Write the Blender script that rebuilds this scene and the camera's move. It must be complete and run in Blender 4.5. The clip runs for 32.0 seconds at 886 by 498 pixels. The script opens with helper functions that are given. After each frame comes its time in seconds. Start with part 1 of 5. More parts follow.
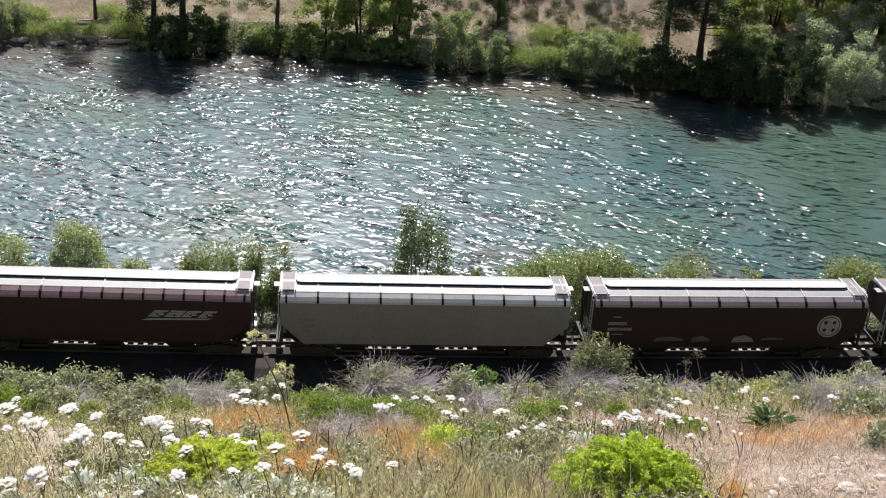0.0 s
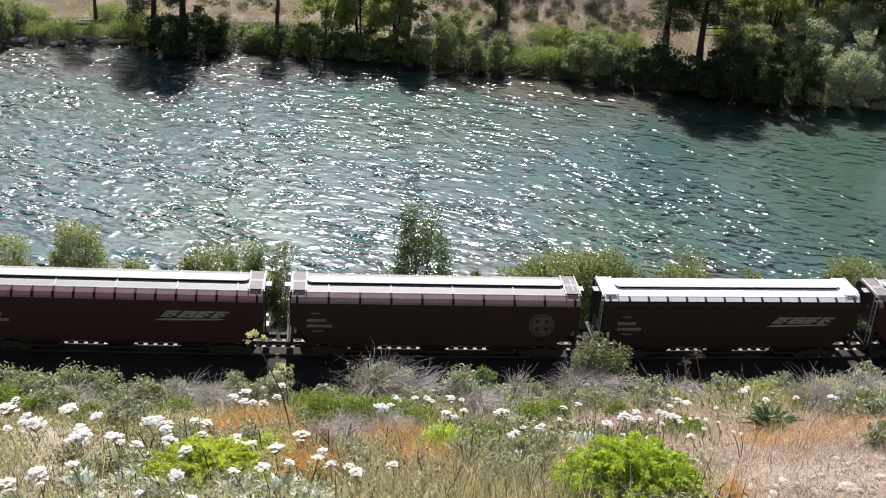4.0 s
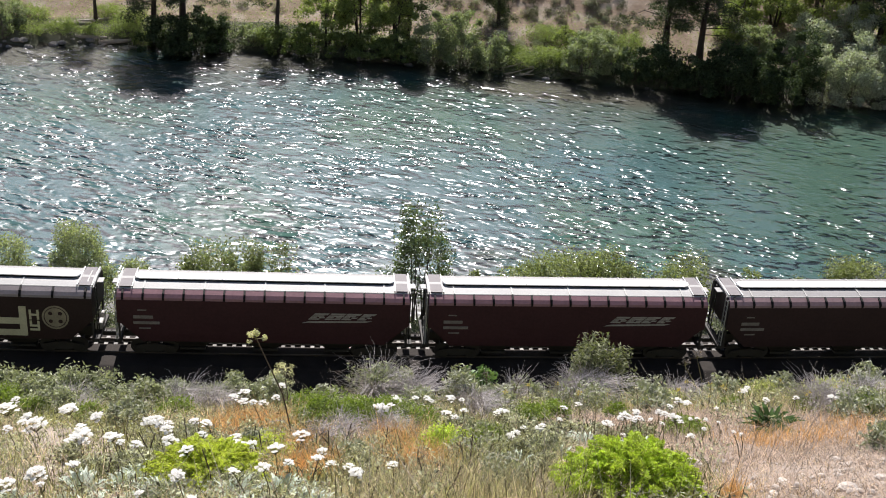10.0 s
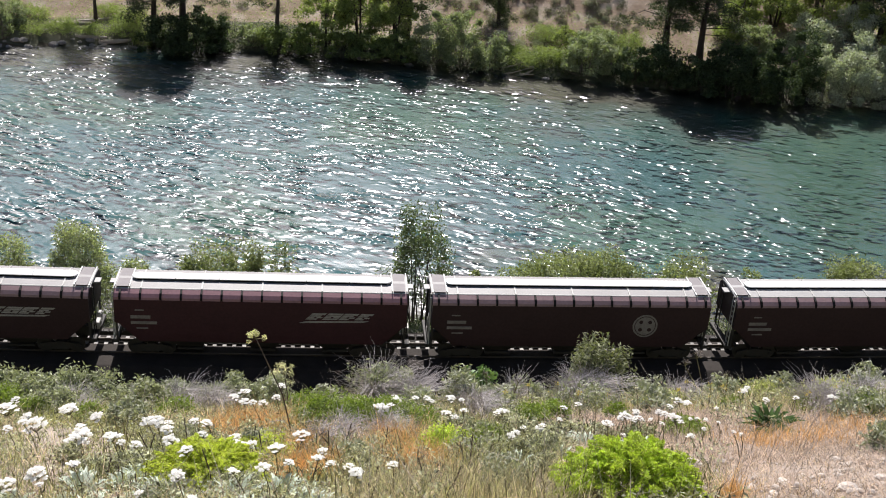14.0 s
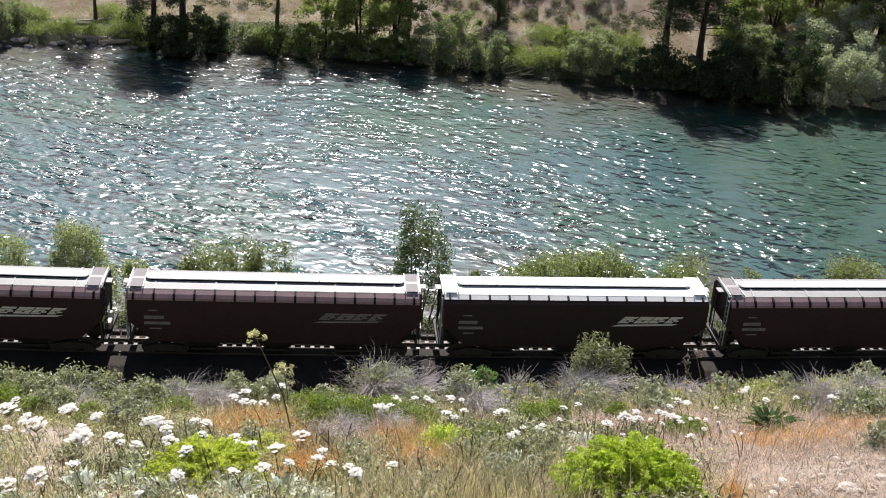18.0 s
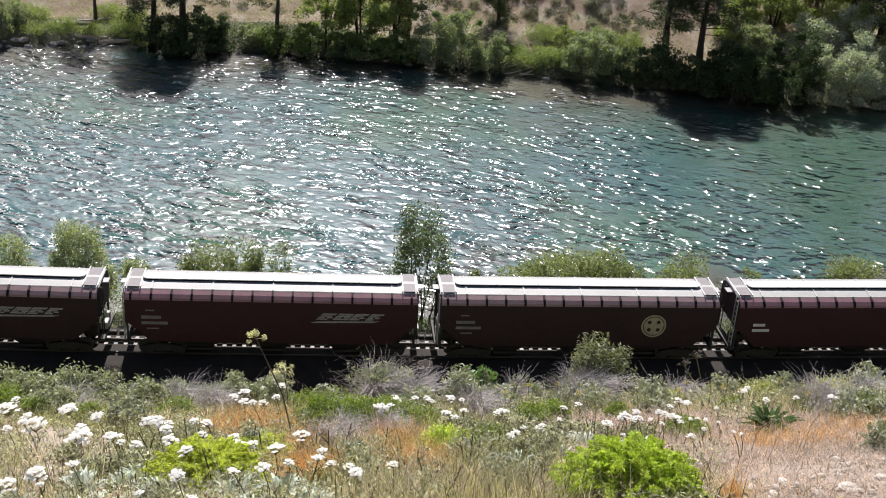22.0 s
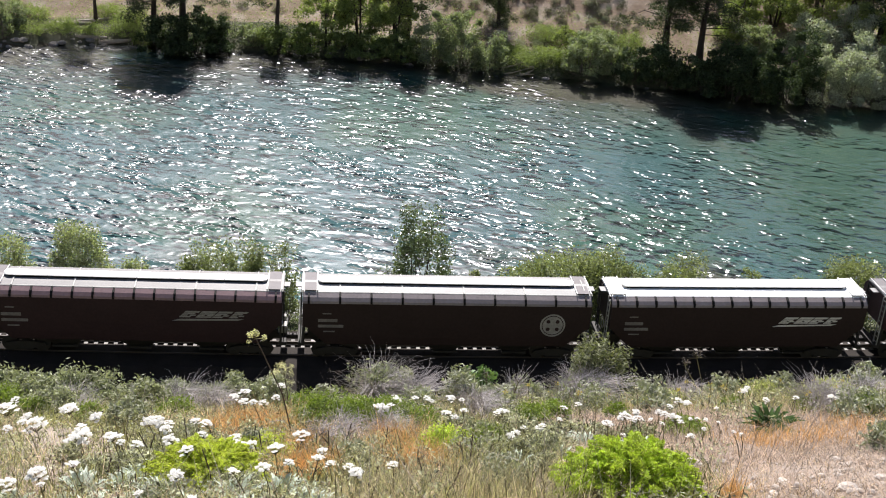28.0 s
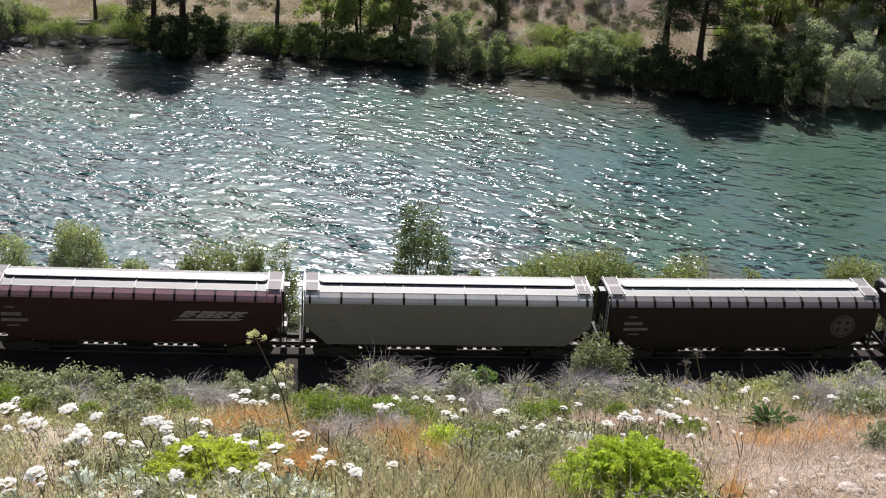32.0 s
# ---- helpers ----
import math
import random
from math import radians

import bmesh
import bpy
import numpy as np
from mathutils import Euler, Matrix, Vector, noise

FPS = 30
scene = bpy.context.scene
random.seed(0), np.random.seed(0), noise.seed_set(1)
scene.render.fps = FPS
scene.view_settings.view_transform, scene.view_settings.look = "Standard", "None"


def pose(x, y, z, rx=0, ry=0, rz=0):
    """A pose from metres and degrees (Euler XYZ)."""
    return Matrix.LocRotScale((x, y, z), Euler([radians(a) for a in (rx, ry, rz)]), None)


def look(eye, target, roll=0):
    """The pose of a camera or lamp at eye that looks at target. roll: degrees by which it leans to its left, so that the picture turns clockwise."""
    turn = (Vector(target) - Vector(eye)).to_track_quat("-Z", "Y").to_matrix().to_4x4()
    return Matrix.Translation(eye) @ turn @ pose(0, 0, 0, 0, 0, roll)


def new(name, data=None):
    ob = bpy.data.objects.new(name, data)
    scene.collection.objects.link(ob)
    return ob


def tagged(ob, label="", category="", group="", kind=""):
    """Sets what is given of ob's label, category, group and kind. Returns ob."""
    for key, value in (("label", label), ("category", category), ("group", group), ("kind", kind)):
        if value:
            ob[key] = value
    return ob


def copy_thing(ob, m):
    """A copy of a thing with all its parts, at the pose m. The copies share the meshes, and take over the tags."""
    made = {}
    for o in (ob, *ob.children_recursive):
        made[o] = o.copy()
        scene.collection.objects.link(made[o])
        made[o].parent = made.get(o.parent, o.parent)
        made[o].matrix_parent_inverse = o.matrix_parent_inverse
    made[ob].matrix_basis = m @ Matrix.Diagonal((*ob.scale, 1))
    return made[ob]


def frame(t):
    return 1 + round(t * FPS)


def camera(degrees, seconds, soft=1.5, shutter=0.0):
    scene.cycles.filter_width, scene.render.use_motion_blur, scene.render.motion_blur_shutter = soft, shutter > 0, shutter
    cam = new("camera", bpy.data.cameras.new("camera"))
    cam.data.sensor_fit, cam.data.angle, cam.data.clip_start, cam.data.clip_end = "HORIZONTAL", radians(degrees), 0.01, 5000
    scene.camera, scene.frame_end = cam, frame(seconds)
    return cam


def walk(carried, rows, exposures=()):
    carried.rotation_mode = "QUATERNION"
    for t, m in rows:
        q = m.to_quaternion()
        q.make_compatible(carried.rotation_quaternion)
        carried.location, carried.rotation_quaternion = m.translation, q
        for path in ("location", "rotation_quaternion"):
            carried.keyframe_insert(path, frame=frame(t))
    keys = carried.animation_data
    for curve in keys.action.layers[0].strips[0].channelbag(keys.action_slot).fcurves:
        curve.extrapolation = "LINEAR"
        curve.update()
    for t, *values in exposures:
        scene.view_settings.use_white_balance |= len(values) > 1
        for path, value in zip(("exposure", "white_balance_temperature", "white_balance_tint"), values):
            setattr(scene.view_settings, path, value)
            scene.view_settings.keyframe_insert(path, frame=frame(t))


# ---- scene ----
H = 36.87                       # eye above the rail head
cam = camera(40.34, 32.0, 1.0)
PITCH = radians(25.81)
EYE = look((0, 0, H), (0, math.cos(PITCH), H - math.sin(PITCH)), 3.95)
walk(cam, [(0.0, EYE), (32.0, EYE)], [(0.0, 0.81, 6500, 13), (3.0, 0.77, 6500, 13), (6.0, 0.68, 6500, 13), (8.0, 0.74, 6500, 13), (11.0, 0.78, 6500, 13), (24.0, 0.78, 6500, 13), (28.0, 0.82, 6500, 13), (29.0, 0.82, 6500, 13), (30.0, 0.60, 6500, 13), (31.0, 0.51, 6500, 13), (32.0, 0.66, 6500, 13)])

# ---- light ----
SUN_ELEV, SUN_LEFT = 46.5, 5.5          # degrees up, degrees to the left of the view
world = bpy.data.worlds.new("world")
scene.world = world
world.use_nodes = True
wn = world.node_tree
sky = wn.nodes.new("ShaderNodeTexSky")
sky.sky_type, sky.sun_disc = "NISHITA", False
sky.sun_elevation, sky.sun_rotation = radians(SUN_ELEV), radians(-SUN_LEFT)
sky.altitude, sky.dust_density = 300, 1.0
wn.links.new(sky.outputs[0], wn.nodes["Background"].inputs[0])
wn.nodes["Background"].inputs[1].default_value = 0.062
sun = new("sun", bpy.data.lights.new("sun", "SUN"))
sun.data.energy, sun.data.angle, sun.data.color = 5.0, radians(0.53), (1.0, 0.965, 0.915)
se, sa = radians(SUN_ELEV), radians(SUN_LEFT)
SUN_DIR = Vector((-math.sin(sa) * math.cos(se), math.cos(sa) * math.cos(se), math.sin(se)))
sun.matrix_world = look(SUN_DIR * 200, (0, 0, 0))

# ---- materials ----


def mat(name, color, rough=0.8, metal=0.0, var=0.25, scale=3.0, fine=40.0, bump=0.3, leaf=0.0, rnd=0.0, spec=0.5, island=0.0, second=None, second_at=0.55, glow=(1.35, 1.5, 0.7)):
    """Colour varied by two noises, a little by piece, with fine relief. leaf: light let through."""
    m = bpy.data.materials.new(name)
    m.use_nodes = True
    t = m.node_tree
    N, L = t.nodes, t.links
    b = N["Principled BSDF"]
    b.inputs["Roughness"].default_value, b.inputs["Metallic"].default_value = rough, metal
    b.inputs["Specular IOR Level"].default_value = spec
    co = N.new("ShaderNodeTexCoord")
    big, small = N.new("ShaderNodeTexNoise"), N.new("ShaderNodeTexNoise")
    big.inputs["Scale"].default_value, small.inputs["Scale"].default_value = scale, fine
    big.inputs["Detail"].default_value = small.inputs["Detail"].default_value = 5
    for n in (big, small):
        L.new(co.outputs["Object"], n.inputs["Vector"])
    add = N.new("ShaderNodeMath")
    add.operation = "ADD"
    L.new(big.outputs[0], add.inputs[0]), L.new(small.outputs[0], add.inputs[1])
    last = add.outputs[0]
    if rnd or island:
        src = N.new("ShaderNodeObjectInfo").outputs["Random"] if rnd else N.new("ShaderNodeNewGeometry").outputs["Random Per Island"]
        k = N.new("ShaderNodeMath")
        k.operation = "MULTIPLY_ADD"
        L.new(src, k.inputs[0])
        k.inputs[1].default_value = (rnd or island) / max(var, 0.01)
        L.new(last, k.inputs[2])
        sub = N.new("ShaderNodeMath")
        sub.operation = "SUBTRACT"
        L.new(k.outputs[0], sub.inputs[0])
        sub.inputs[1].default_value = 0.5 * (rnd or island) / max(var, 0.01)
        last = sub.outputs[0]
    ramp = N.new("ShaderNodeMapRange")
    ramp.inputs[1].default_value, ramp.inputs[2].default_value = 0.5, 1.5
    ramp.inputs[3].default_value, ramp.inputs[4].default_value = 1 - var, 1 + var
    ramp.clamp = False
    L.new(last, ramp.inputs[0])
    mul = N.new("ShaderNodeVectorMath")
    mul.operation = "SCALE"
    mul.inputs[0].default_value = color
    if second:
        mx = N.new("ShaderNodeMix")
        mx.data_type = "RGBA"
        mx.inputs["A"].default_value, mx.inputs["B"].default_value = (*color, 1), (*second, 1)
        st = N.new("ShaderNodeMapRange")
        st.inputs[1].default_value, st.inputs[2].default_value = second_at - 0.08, second_at + 0.08
        L.new(big.outputs[0], st.inputs[0])
        L.new(st.outputs[0], mx.inputs["Factor"])
        L.new(mx.outputs["Result"], mul.inputs[0])
    L.new(ramp.outputs[0], mul.inputs["Scale"])
    L.new(mul.outputs[0], b.inputs["Base Color"])
    if bump:
        bp = N.new("ShaderNodeBump")
        bp.inputs["Strength"].default_value, bp.inputs["Distance"].default_value = bump, 0.02
        L.new(small.outputs[0], bp.inputs["Height"])
        L.new(bp.outputs[0], b.inputs["Normal"])
    if leaf:
        tr = N.new("ShaderNodeBsdfTranslucent")
        hs = N.new("ShaderNodeVectorMath")
        hs.operation = "MULTIPLY"
        hs.inputs[1].default_value = glow
        L.new(mul.outputs[0], hs.inputs[0])
        L.new(hs.outputs[0], tr.inputs[0])
        ms = N.new("ShaderNodeMixShader")
        ms.inputs[0].default_value = leaf
        L.new(b.outputs[0], ms.inputs[1]), L.new(tr.outputs[0], ms.inputs[2])
        L.new(ms.outputs[0], N["Material Output"].inputs[0])
    return m


BROWN = mat("oxide_brown_paint", (0.038, 0.020, 0.0225), 0.6, var=0.3, scale=0.5, fine=6, bump=0.05, spec=0.2)
RED = mat("oxide_red_paint", (0.050, 0.019, 0.024), 0.6, var=0.3, scale=0.5, fine=6, bump=0.05, spec=0.2)
DARK = mat("dark_brown_paint", (0.032, 0.019, 0.019), 0.6, var=0.3, scale=0.5, fine=6, bump=0.05, spec=0.2)
GREY = mat("pale_grey_paint", (0.205, 0.185, 0.168), 0.55, var=0.2, scale=0.5, fine=6, bump=0.05)
ROOF = mat("galvanised_roof", (0.27, 0.265, 0.262), 0.6, 0.0, var=0.25, scale=0.8, fine=9, bump=0.1)
ROOFD = mat("dull_roof", (0.205, 0.195, 0.195), 0.6, 0.0, var=0.25, scale=0.8, fine=9, bump=0.1)
BOARD = mat("grey_running_board_grating", (0.155, 0.14, 0.145), 0.7, var=0.3, scale=1.5, fine=20, bump=0.2)
EDGE = mat("pale_board_edging", (0.55, 0.54, 0.53), 0.6, var=0.2, scale=1.5, fine=12, bump=0.05)
WHITE = mat("white_roof_paint", (0.78, 0.78, 0.77), 0.5, var=0.1, scale=0.8, fine=9, bump=0.05)
WHITE_SIDE = mat("white_roof_and_shoulder_paint", (0.78, 0.78, 0.77), 0.5, var=0.1, scale=0.8, fine=9, bump=0.05)
HATCH = mat("white_fibreglass", (0.80, 0.80, 0.78), 0.4, var=0.07, scale=0.8, fine=9, bump=0.05)
STEEL = mat("grimy_black_steel", (0.030, 0.027, 0.025), 0.7, 0.2, var=0.4, scale=2, fine=15)
# black that stands in for shade on hatch rims and roof brackets
BLACK = mat("shade_black_rim_and_bracket", (0.012, 0.011, 0.011), 0.75, var=0.3, scale=2, fine=15, spec=0.2)
BRIGHT = mat("worn_grey_steel", (0.38, 0.37, 0.35), 0.6, 0.0, var=0.3, scale=2, fine=15)
VIVID = mat("clean_white_lettering", (0.66, 0.64, 0.62), 0.6, var=0.25, scale=1.5, fine=12, bump=0.0)
DIM = mat("dim_grey_overspray", (0.085, 0.075, 0.068), 0.6, var=0.4, scale=1.5, fine=12, bump=0.0)
DECAL = mat("weathered_white_lettering", (0.30, 0.285, 0.275), 0.6, var=0.4, scale=1.5, fine=12, bump=0.0)
FADED = mat("faded_lettering", (0.19, 0.17, 0.165), 0.6, var=0.4, scale=1.5, fine=12, bump=0.0)
YELLOW = mat("faded_yellow_emblem", (0.25, 0.22, 0.16), 0.6, var=0.4, scale=1.5, fine=12, bump=0.0)
CREAMY = mat("yellowed_cream_emblem", (0.34, 0.31, 0.20), 0.6, var=0.4, scale=1.5, fine=12, bump=0.0)
SPRAY = mat("cream_spray_paint", (0.50, 0.48, 0.34), 0.6, var=0.25, scale=1.5, fine=12, bump=0.0)
RAILM = mat("worn_rail_steel", (0.075, 0.06, 0.05), 0.6, 0.2, var=0.2)
TIE = mat("weathered_wood_tie", (0.33, 0.32, 0.305), 0.85, spec=0.2, var=0.4, scale=2, fine=20, rnd=0.25)
# dusty car paint, made much paler to put sunlight into the colour
SHOULDERS = {"oxide_brown_paint": mat("dusty_sunlit_brown_shoulder", (0.28, 0.18, 0.19), 0.6, var=0.25, scale=0.7, fine=7, bump=0.1), "oxide_red_paint": mat("dusty_sunlit_red_shoulder", (0.29, 0.15, 0.17), 0.6, var=0.25, scale=0.7, fine=7, bump=0.1), "dark_brown_paint": mat("dusty_sunlit_dark_shoulder", (0.27, 0.23, 0.235), 0.6, var=0.25, scale=0.7, fine=7, bump=0.1), "pale_grey_paint": mat("dusty_sunlit_grey_shoulder", (0.48, 0.47, 0.46), 0.6, var=0.2, scale=0.7, fine=7, bump=0.1)}
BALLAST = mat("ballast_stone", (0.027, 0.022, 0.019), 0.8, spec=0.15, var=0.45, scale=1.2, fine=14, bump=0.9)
BARK = mat("brown_bark", (0.055, 0.042, 0.034), 0.95, var=0.4, scale=2, fine=12, bump=0.8)
TWIG = mat("grey_twig", (0.21, 0.18, 0.15), 0.95, var=0.35, scale=3, fine=30)
DRIFT = mat("bleached_driftwood", (0.33, 0.29, 0.24), 0.95, var=0.35, scale=3, fine=30)
PINE = mat("pine_needles", (0.045, 0.062, 0.026), 0.75, var=0.3, scale=0.8, fine=4, bump=0, leaf=0.3, island=0.35)
MIDLEAF = mat("bank_sapling_leaf", (0.13, 0.17, 0.06), 0.7, spec=0.2, var=0.3, scale=0.5, fine=3, bump=0, leaf=0.26, island=0.4)
ALDER = mat("alder_leaf", (0.055, 0.078, 0.037), 0.75, spec=0.15, var=0.3, scale=0.5, fine=3, bump=0, leaf=0.22, island=0.5)
WILLOW = mat("willow_leaf", (0.215, 0.245, 0.15), 0.6, var=0.3, scale=0.5, fine=3, bump=0, leaf=0.42, island=0.4)
PALEWILLOW = mat("pale_willow_leaf", (0.36, 0.385, 0.31), 0.6, var=0.3, scale=0.5, fine=3, bump=0, leaf=0.3, island=0.4)
TRACKWILLOW = mat("olive_willow_leaf", (0.225, 0.25, 0.125), 0.7, spec=0.2, var=0.3, scale=0.5, fine=3, bump=0, leaf=0.35, island=0.5)
DUSTYWILLOW = mat("dusty_willow_leaf", (0.30, 0.325, 0.205), 0.7, spec=0.2, var=0.3, scale=0.5, fine=3, bump=0, leaf=0.38, island=0.5)
SAPLING = mat("muted_green_sapling_leaf", (0.21, 0.25, 0.085), 0.7, var=0.35, scale=0.5, fine=3, bump=0, leaf=0.4, island=0.4)
GRASSY = mat("bright_bank_herbs", (0.20, 0.24, 0.09), 0.7, var=0.35, scale=0.5, fine=3, bump=0, leaf=0.45, island=0.4)
DUSKSAGE = mat("dusky_sagebrush_leaf", (0.13, 0.125, 0.085), 0.7, var=0.3, scale=1.5, fine=9, bump=0, leaf=0.2, island=0.4)
SAGE = mat("sagebrush_leaf", (0.30, 0.31, 0.235), 0.65, var=0.3, scale=1.5, fine=9, bump=0, leaf=0.25, island=0.4)
STONE = mat("bank_stone", (0.23, 0.21, 0.19), 0.9, var=0.35, scale=1.5, fine=12, bump=0.6)


# ---- mesh tools ----


def mesh(name, verts, faces, material, smooth=False):
    me = bpy.data.meshes.new(name)
    me.from_pydata([tuple(v) for v in verts], [], [tuple(f) for f in faces])
    me.materials.append(material)
    if smooth:
        me.shade_smooth()
    me.update()
    return me


class Shape:
    """Vertices and faces gathered for one mesh."""

    def __init__(self):
        self.v, self.f = [], []

    def box(self, x0, x1, y0, y1, z0, z1, bev=0.0):
        b = len(self.v)
        if bev:
            for z, k in ((z0, bev), (z0 + bev, 0), (z1 - bev, 0), (z1, bev)):
                self.v += [(x0 + k, y0 + k, z), (x1 - k, y0 + k, z), (x1 - k, y1 - k, z), (x0 + k, y1 - k, z)]
            self.f.append((b + 3, b + 2, b + 1, b))
            for r in range(3):
                for i in range(4):
                    p, q = b + r * 4 + i, b + r * 4 + (i + 1) % 4
                    self.f.append((p, q, q + 4, p + 4))
            self.f.append((b + 12, b + 13, b + 14, b + 15))
        else:
            self.v += [(x, y, z) for z in (z0, z1) for x, y in ((x0, y0), (x1, y0), (x1, y1), (x0, y1))]
            self.f += [tuple(b + i for i in q) for q in ((3, 2, 1, 0), (4, 5, 6, 7), (0, 1, 5, 4), (1, 2, 6, 5), (2, 3, 7, 6), (3, 0, 4, 7))]
        return self

    def loft(self, rings, caps=True):
        b, n = len(self.v), len(rings[0])
        for r in rings:
            self.v += [tuple(p) for p in r]
        for k in range(len(rings) - 1):
            for i in range(n):
                a, c = b + k * n + i, b + k * n + (i + 1) % n
                self.f.append((a, c, c + n, a + n))
        if caps:
            self.f.append(tuple(b + i for i in reversed(range(n))))
            self.f.append(tuple(b + (len(rings) - 1) * n + i for i in range(n)))
        return self

    def tube(self, points, radii, n=6):
        rings = []
        for i, p in enumerate(points):
            p = Vector(p)
            d = Vector(points[min(i + 1, len(points) - 1)]) - Vector(points[max(i - 1, 0)])
            d.normalize()
            u = d.cross(Vector((0.31, 0.2, 1)) if abs(d.z) < 0.9 else Vector((1, 0.1, 0))).normalized()
            w = d.cross(u)
            rings.append([p + (u * math.cos(2 * math.pi * k / n) + w * math.sin(2 * math.pi * k / n)) * radii[i] for k in range(n)])
        return self.loft(rings)

    def disc(self, cx, cz, r, y, depth, n=20):
        """A disc that stands in the xz plane, facing -y."""
        return self.loft([[(cx + r * math.cos(a), yy, cz + r * math.sin(a)) for a in [2 * math.pi * k / n for k in range(n)]] for yy in (y, y + depth)])

    def prism(self, outline, y, depth):
        """A flat plate from an outline in xz, facing -y."""
        return self.loft([[(x, yy, z) for x, z in outline] for yy in (y, y + depth)])

    def mesh(self, name, material, smooth=False):
        return mesh(name, self.v, self.f, material, smooth)


def part(name, me, parent, label="", m=None):
    ob = new(name, me)
    ob.parent = parent
    if m is not None:
        ob.matrix_basis = m
    return tagged(ob, label)


def thing(name, label, category, m=None, group="", kind="", data=None):
    ob = new(name, data)
    if m is not None:
        ob.matrix_basis = m
    return tagged(ob, label, category, group, kind)


# ---- the line of the track: a bend where it is seen, straight further out ----
TH0, KAPPA, Y0, BEND = radians(6.619), 0.0011675, 62.386, 75.0


def on_track(s):
    """Place and heading of the track's middle, s metres along it."""
    c = max(-BEND, min(BEND, s))
    th = TH0 + KAPPA * c
    x, y = c * math.cos(TH0 + KAPPA * c / 2), Y0 + c * math.sin(TH0 + KAPPA * c / 2)
    return x + (s - c) * math.cos(th), y + (s - c) * math.sin(th), th


def beside(s, lat):
    """The point lat metres from the track's middle, towards the hill with the eye on it."""
    x, y, th = on_track(s)
    return x + lat * math.sin(th), y - lat * math.cos(th)


def track_place(x, y):
    s = x
    for _ in range(8):
        px, py, th = on_track(s)
        s += (x - px) * math.cos(th) + (y - py) * math.sin(th)
    px, py, th = on_track(s)
    return s, (x - px) * math.sin(th) - (y - py) * math.cos(th)


# ---- ground ----
WATER_Z = -4.0
FAR_S = (-200, -46, -30, -14, 7, 13.6, 22, 29, 41, 60, 200)
FAR_LAT = (-66, -70.0, -73.0, -72.2, -69.0, -66.8, -65.8, -64.0, -61.0, -59.0, -50)
NEAR_LAT = (160, 75, 62, 57.5, 53.3, 51.5, 9.0, 4.4, 2.45, 2.1, 0.9, 0.7, -0.3, -0.5, -2.3, -4.0, -7.0, -10.8, -14.0, -26.0)
NEAR_Z = (90, 40.5, 35.25, 33.15, 31.05, 29.9, -1.0, -1.0, -0.30, -0.12, -0.05, -0.13, -0.160, -0.25, -0.25, -1.3, -2.5, -4.1, -4.45, -4.65)
BANK_E = (-20.0, -5.0, 0.0, 1.5, 4.0, 9.0, 16.0, 45.0, 160.0, 500.0, 900.0)
BANK_Z = (-4.65, -4.42, -4.15, -3.2, -2.7, -2.0, -0.2, 13.0, 75.0, 210.0, 330.0)


def ground_z(s, lat):
    if lat > -26:
        z = float(np.interp(-lat, [-q for q in NEAR_LAT], NEAR_Z))
        if lat > 4.4:
            x, y = beside(s, lat)
            k = min(1.0, (lat - 4.4) / 30)
            z += k * max(-12.0, min(12.0, x)) * 0.035
            z += k * 0.05 * noise.noise((x * 1.1, y * 1.1, 3.0)) + k * 0.03 * noise.noise((x * 4, y * 4, 1.0))
        elif lat < -5:
            z += 0.25 * noise.noise((s * 0.15, lat * 0.15, 7.0)) * min(1.0, (-5 - lat) / 5)
        return z
    e = float(np.interp(s, FAR_S, FAR_LAT)) - lat
    z = float(np.interp(e, BANK_E, BANK_Z))
    if e > -6:
        z += 0.5 * noise.noise((s * 0.12, lat * 0.12, 5.0)) + max(0.0, min(1.0, e / 30)) * 3.0 * noise.noise((s * 0.025, lat * 0.025, 9.0))
    return z


def ground_at(x, y):
    return ground_z(*track_place(x, y))


def steps(*spans):
    out = []
    for a, b, d in spans:
        n = max(1, round(abs(b - a) / d))
        out += [a + (b - a) * i / n for i in range(n)]
    return out + [spans[-1][1]]


def earth_material():
    """Dry hillside soil with gravel, straw and pale stone; greener by the far water."""
    m = mat("dry_hillside_earth", (0.25, 0.19, 0.15), 0.95, var=0.35, scale=0.6, fine=18, bump=0.8, second=(0.30, 0.25, 0.21), second_at=0.56)
    return m


EARTH = earth_material()
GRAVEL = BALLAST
FAR_SOIL = mat("far_slope_soil", (0.205, 0.145, 0.10), 0.95, var=0.5, scale=0.4, fine=3, bump=0.8, second=(0.245, 0.20, 0.16))
BRUSH = mat("brushy_dark_soil", (0.085, 0.085, 0.05), 0.95, var=0.4, scale=0.8, fine=9, bump=0.8)
BED = mat("teal_river_bed", (0.020, 0.086, 0.096), 0.9, var=0.3, scale=0.06, fine=0.35, bump=0, second=(0.022, 0.078, 0.052), second_at=0.52)


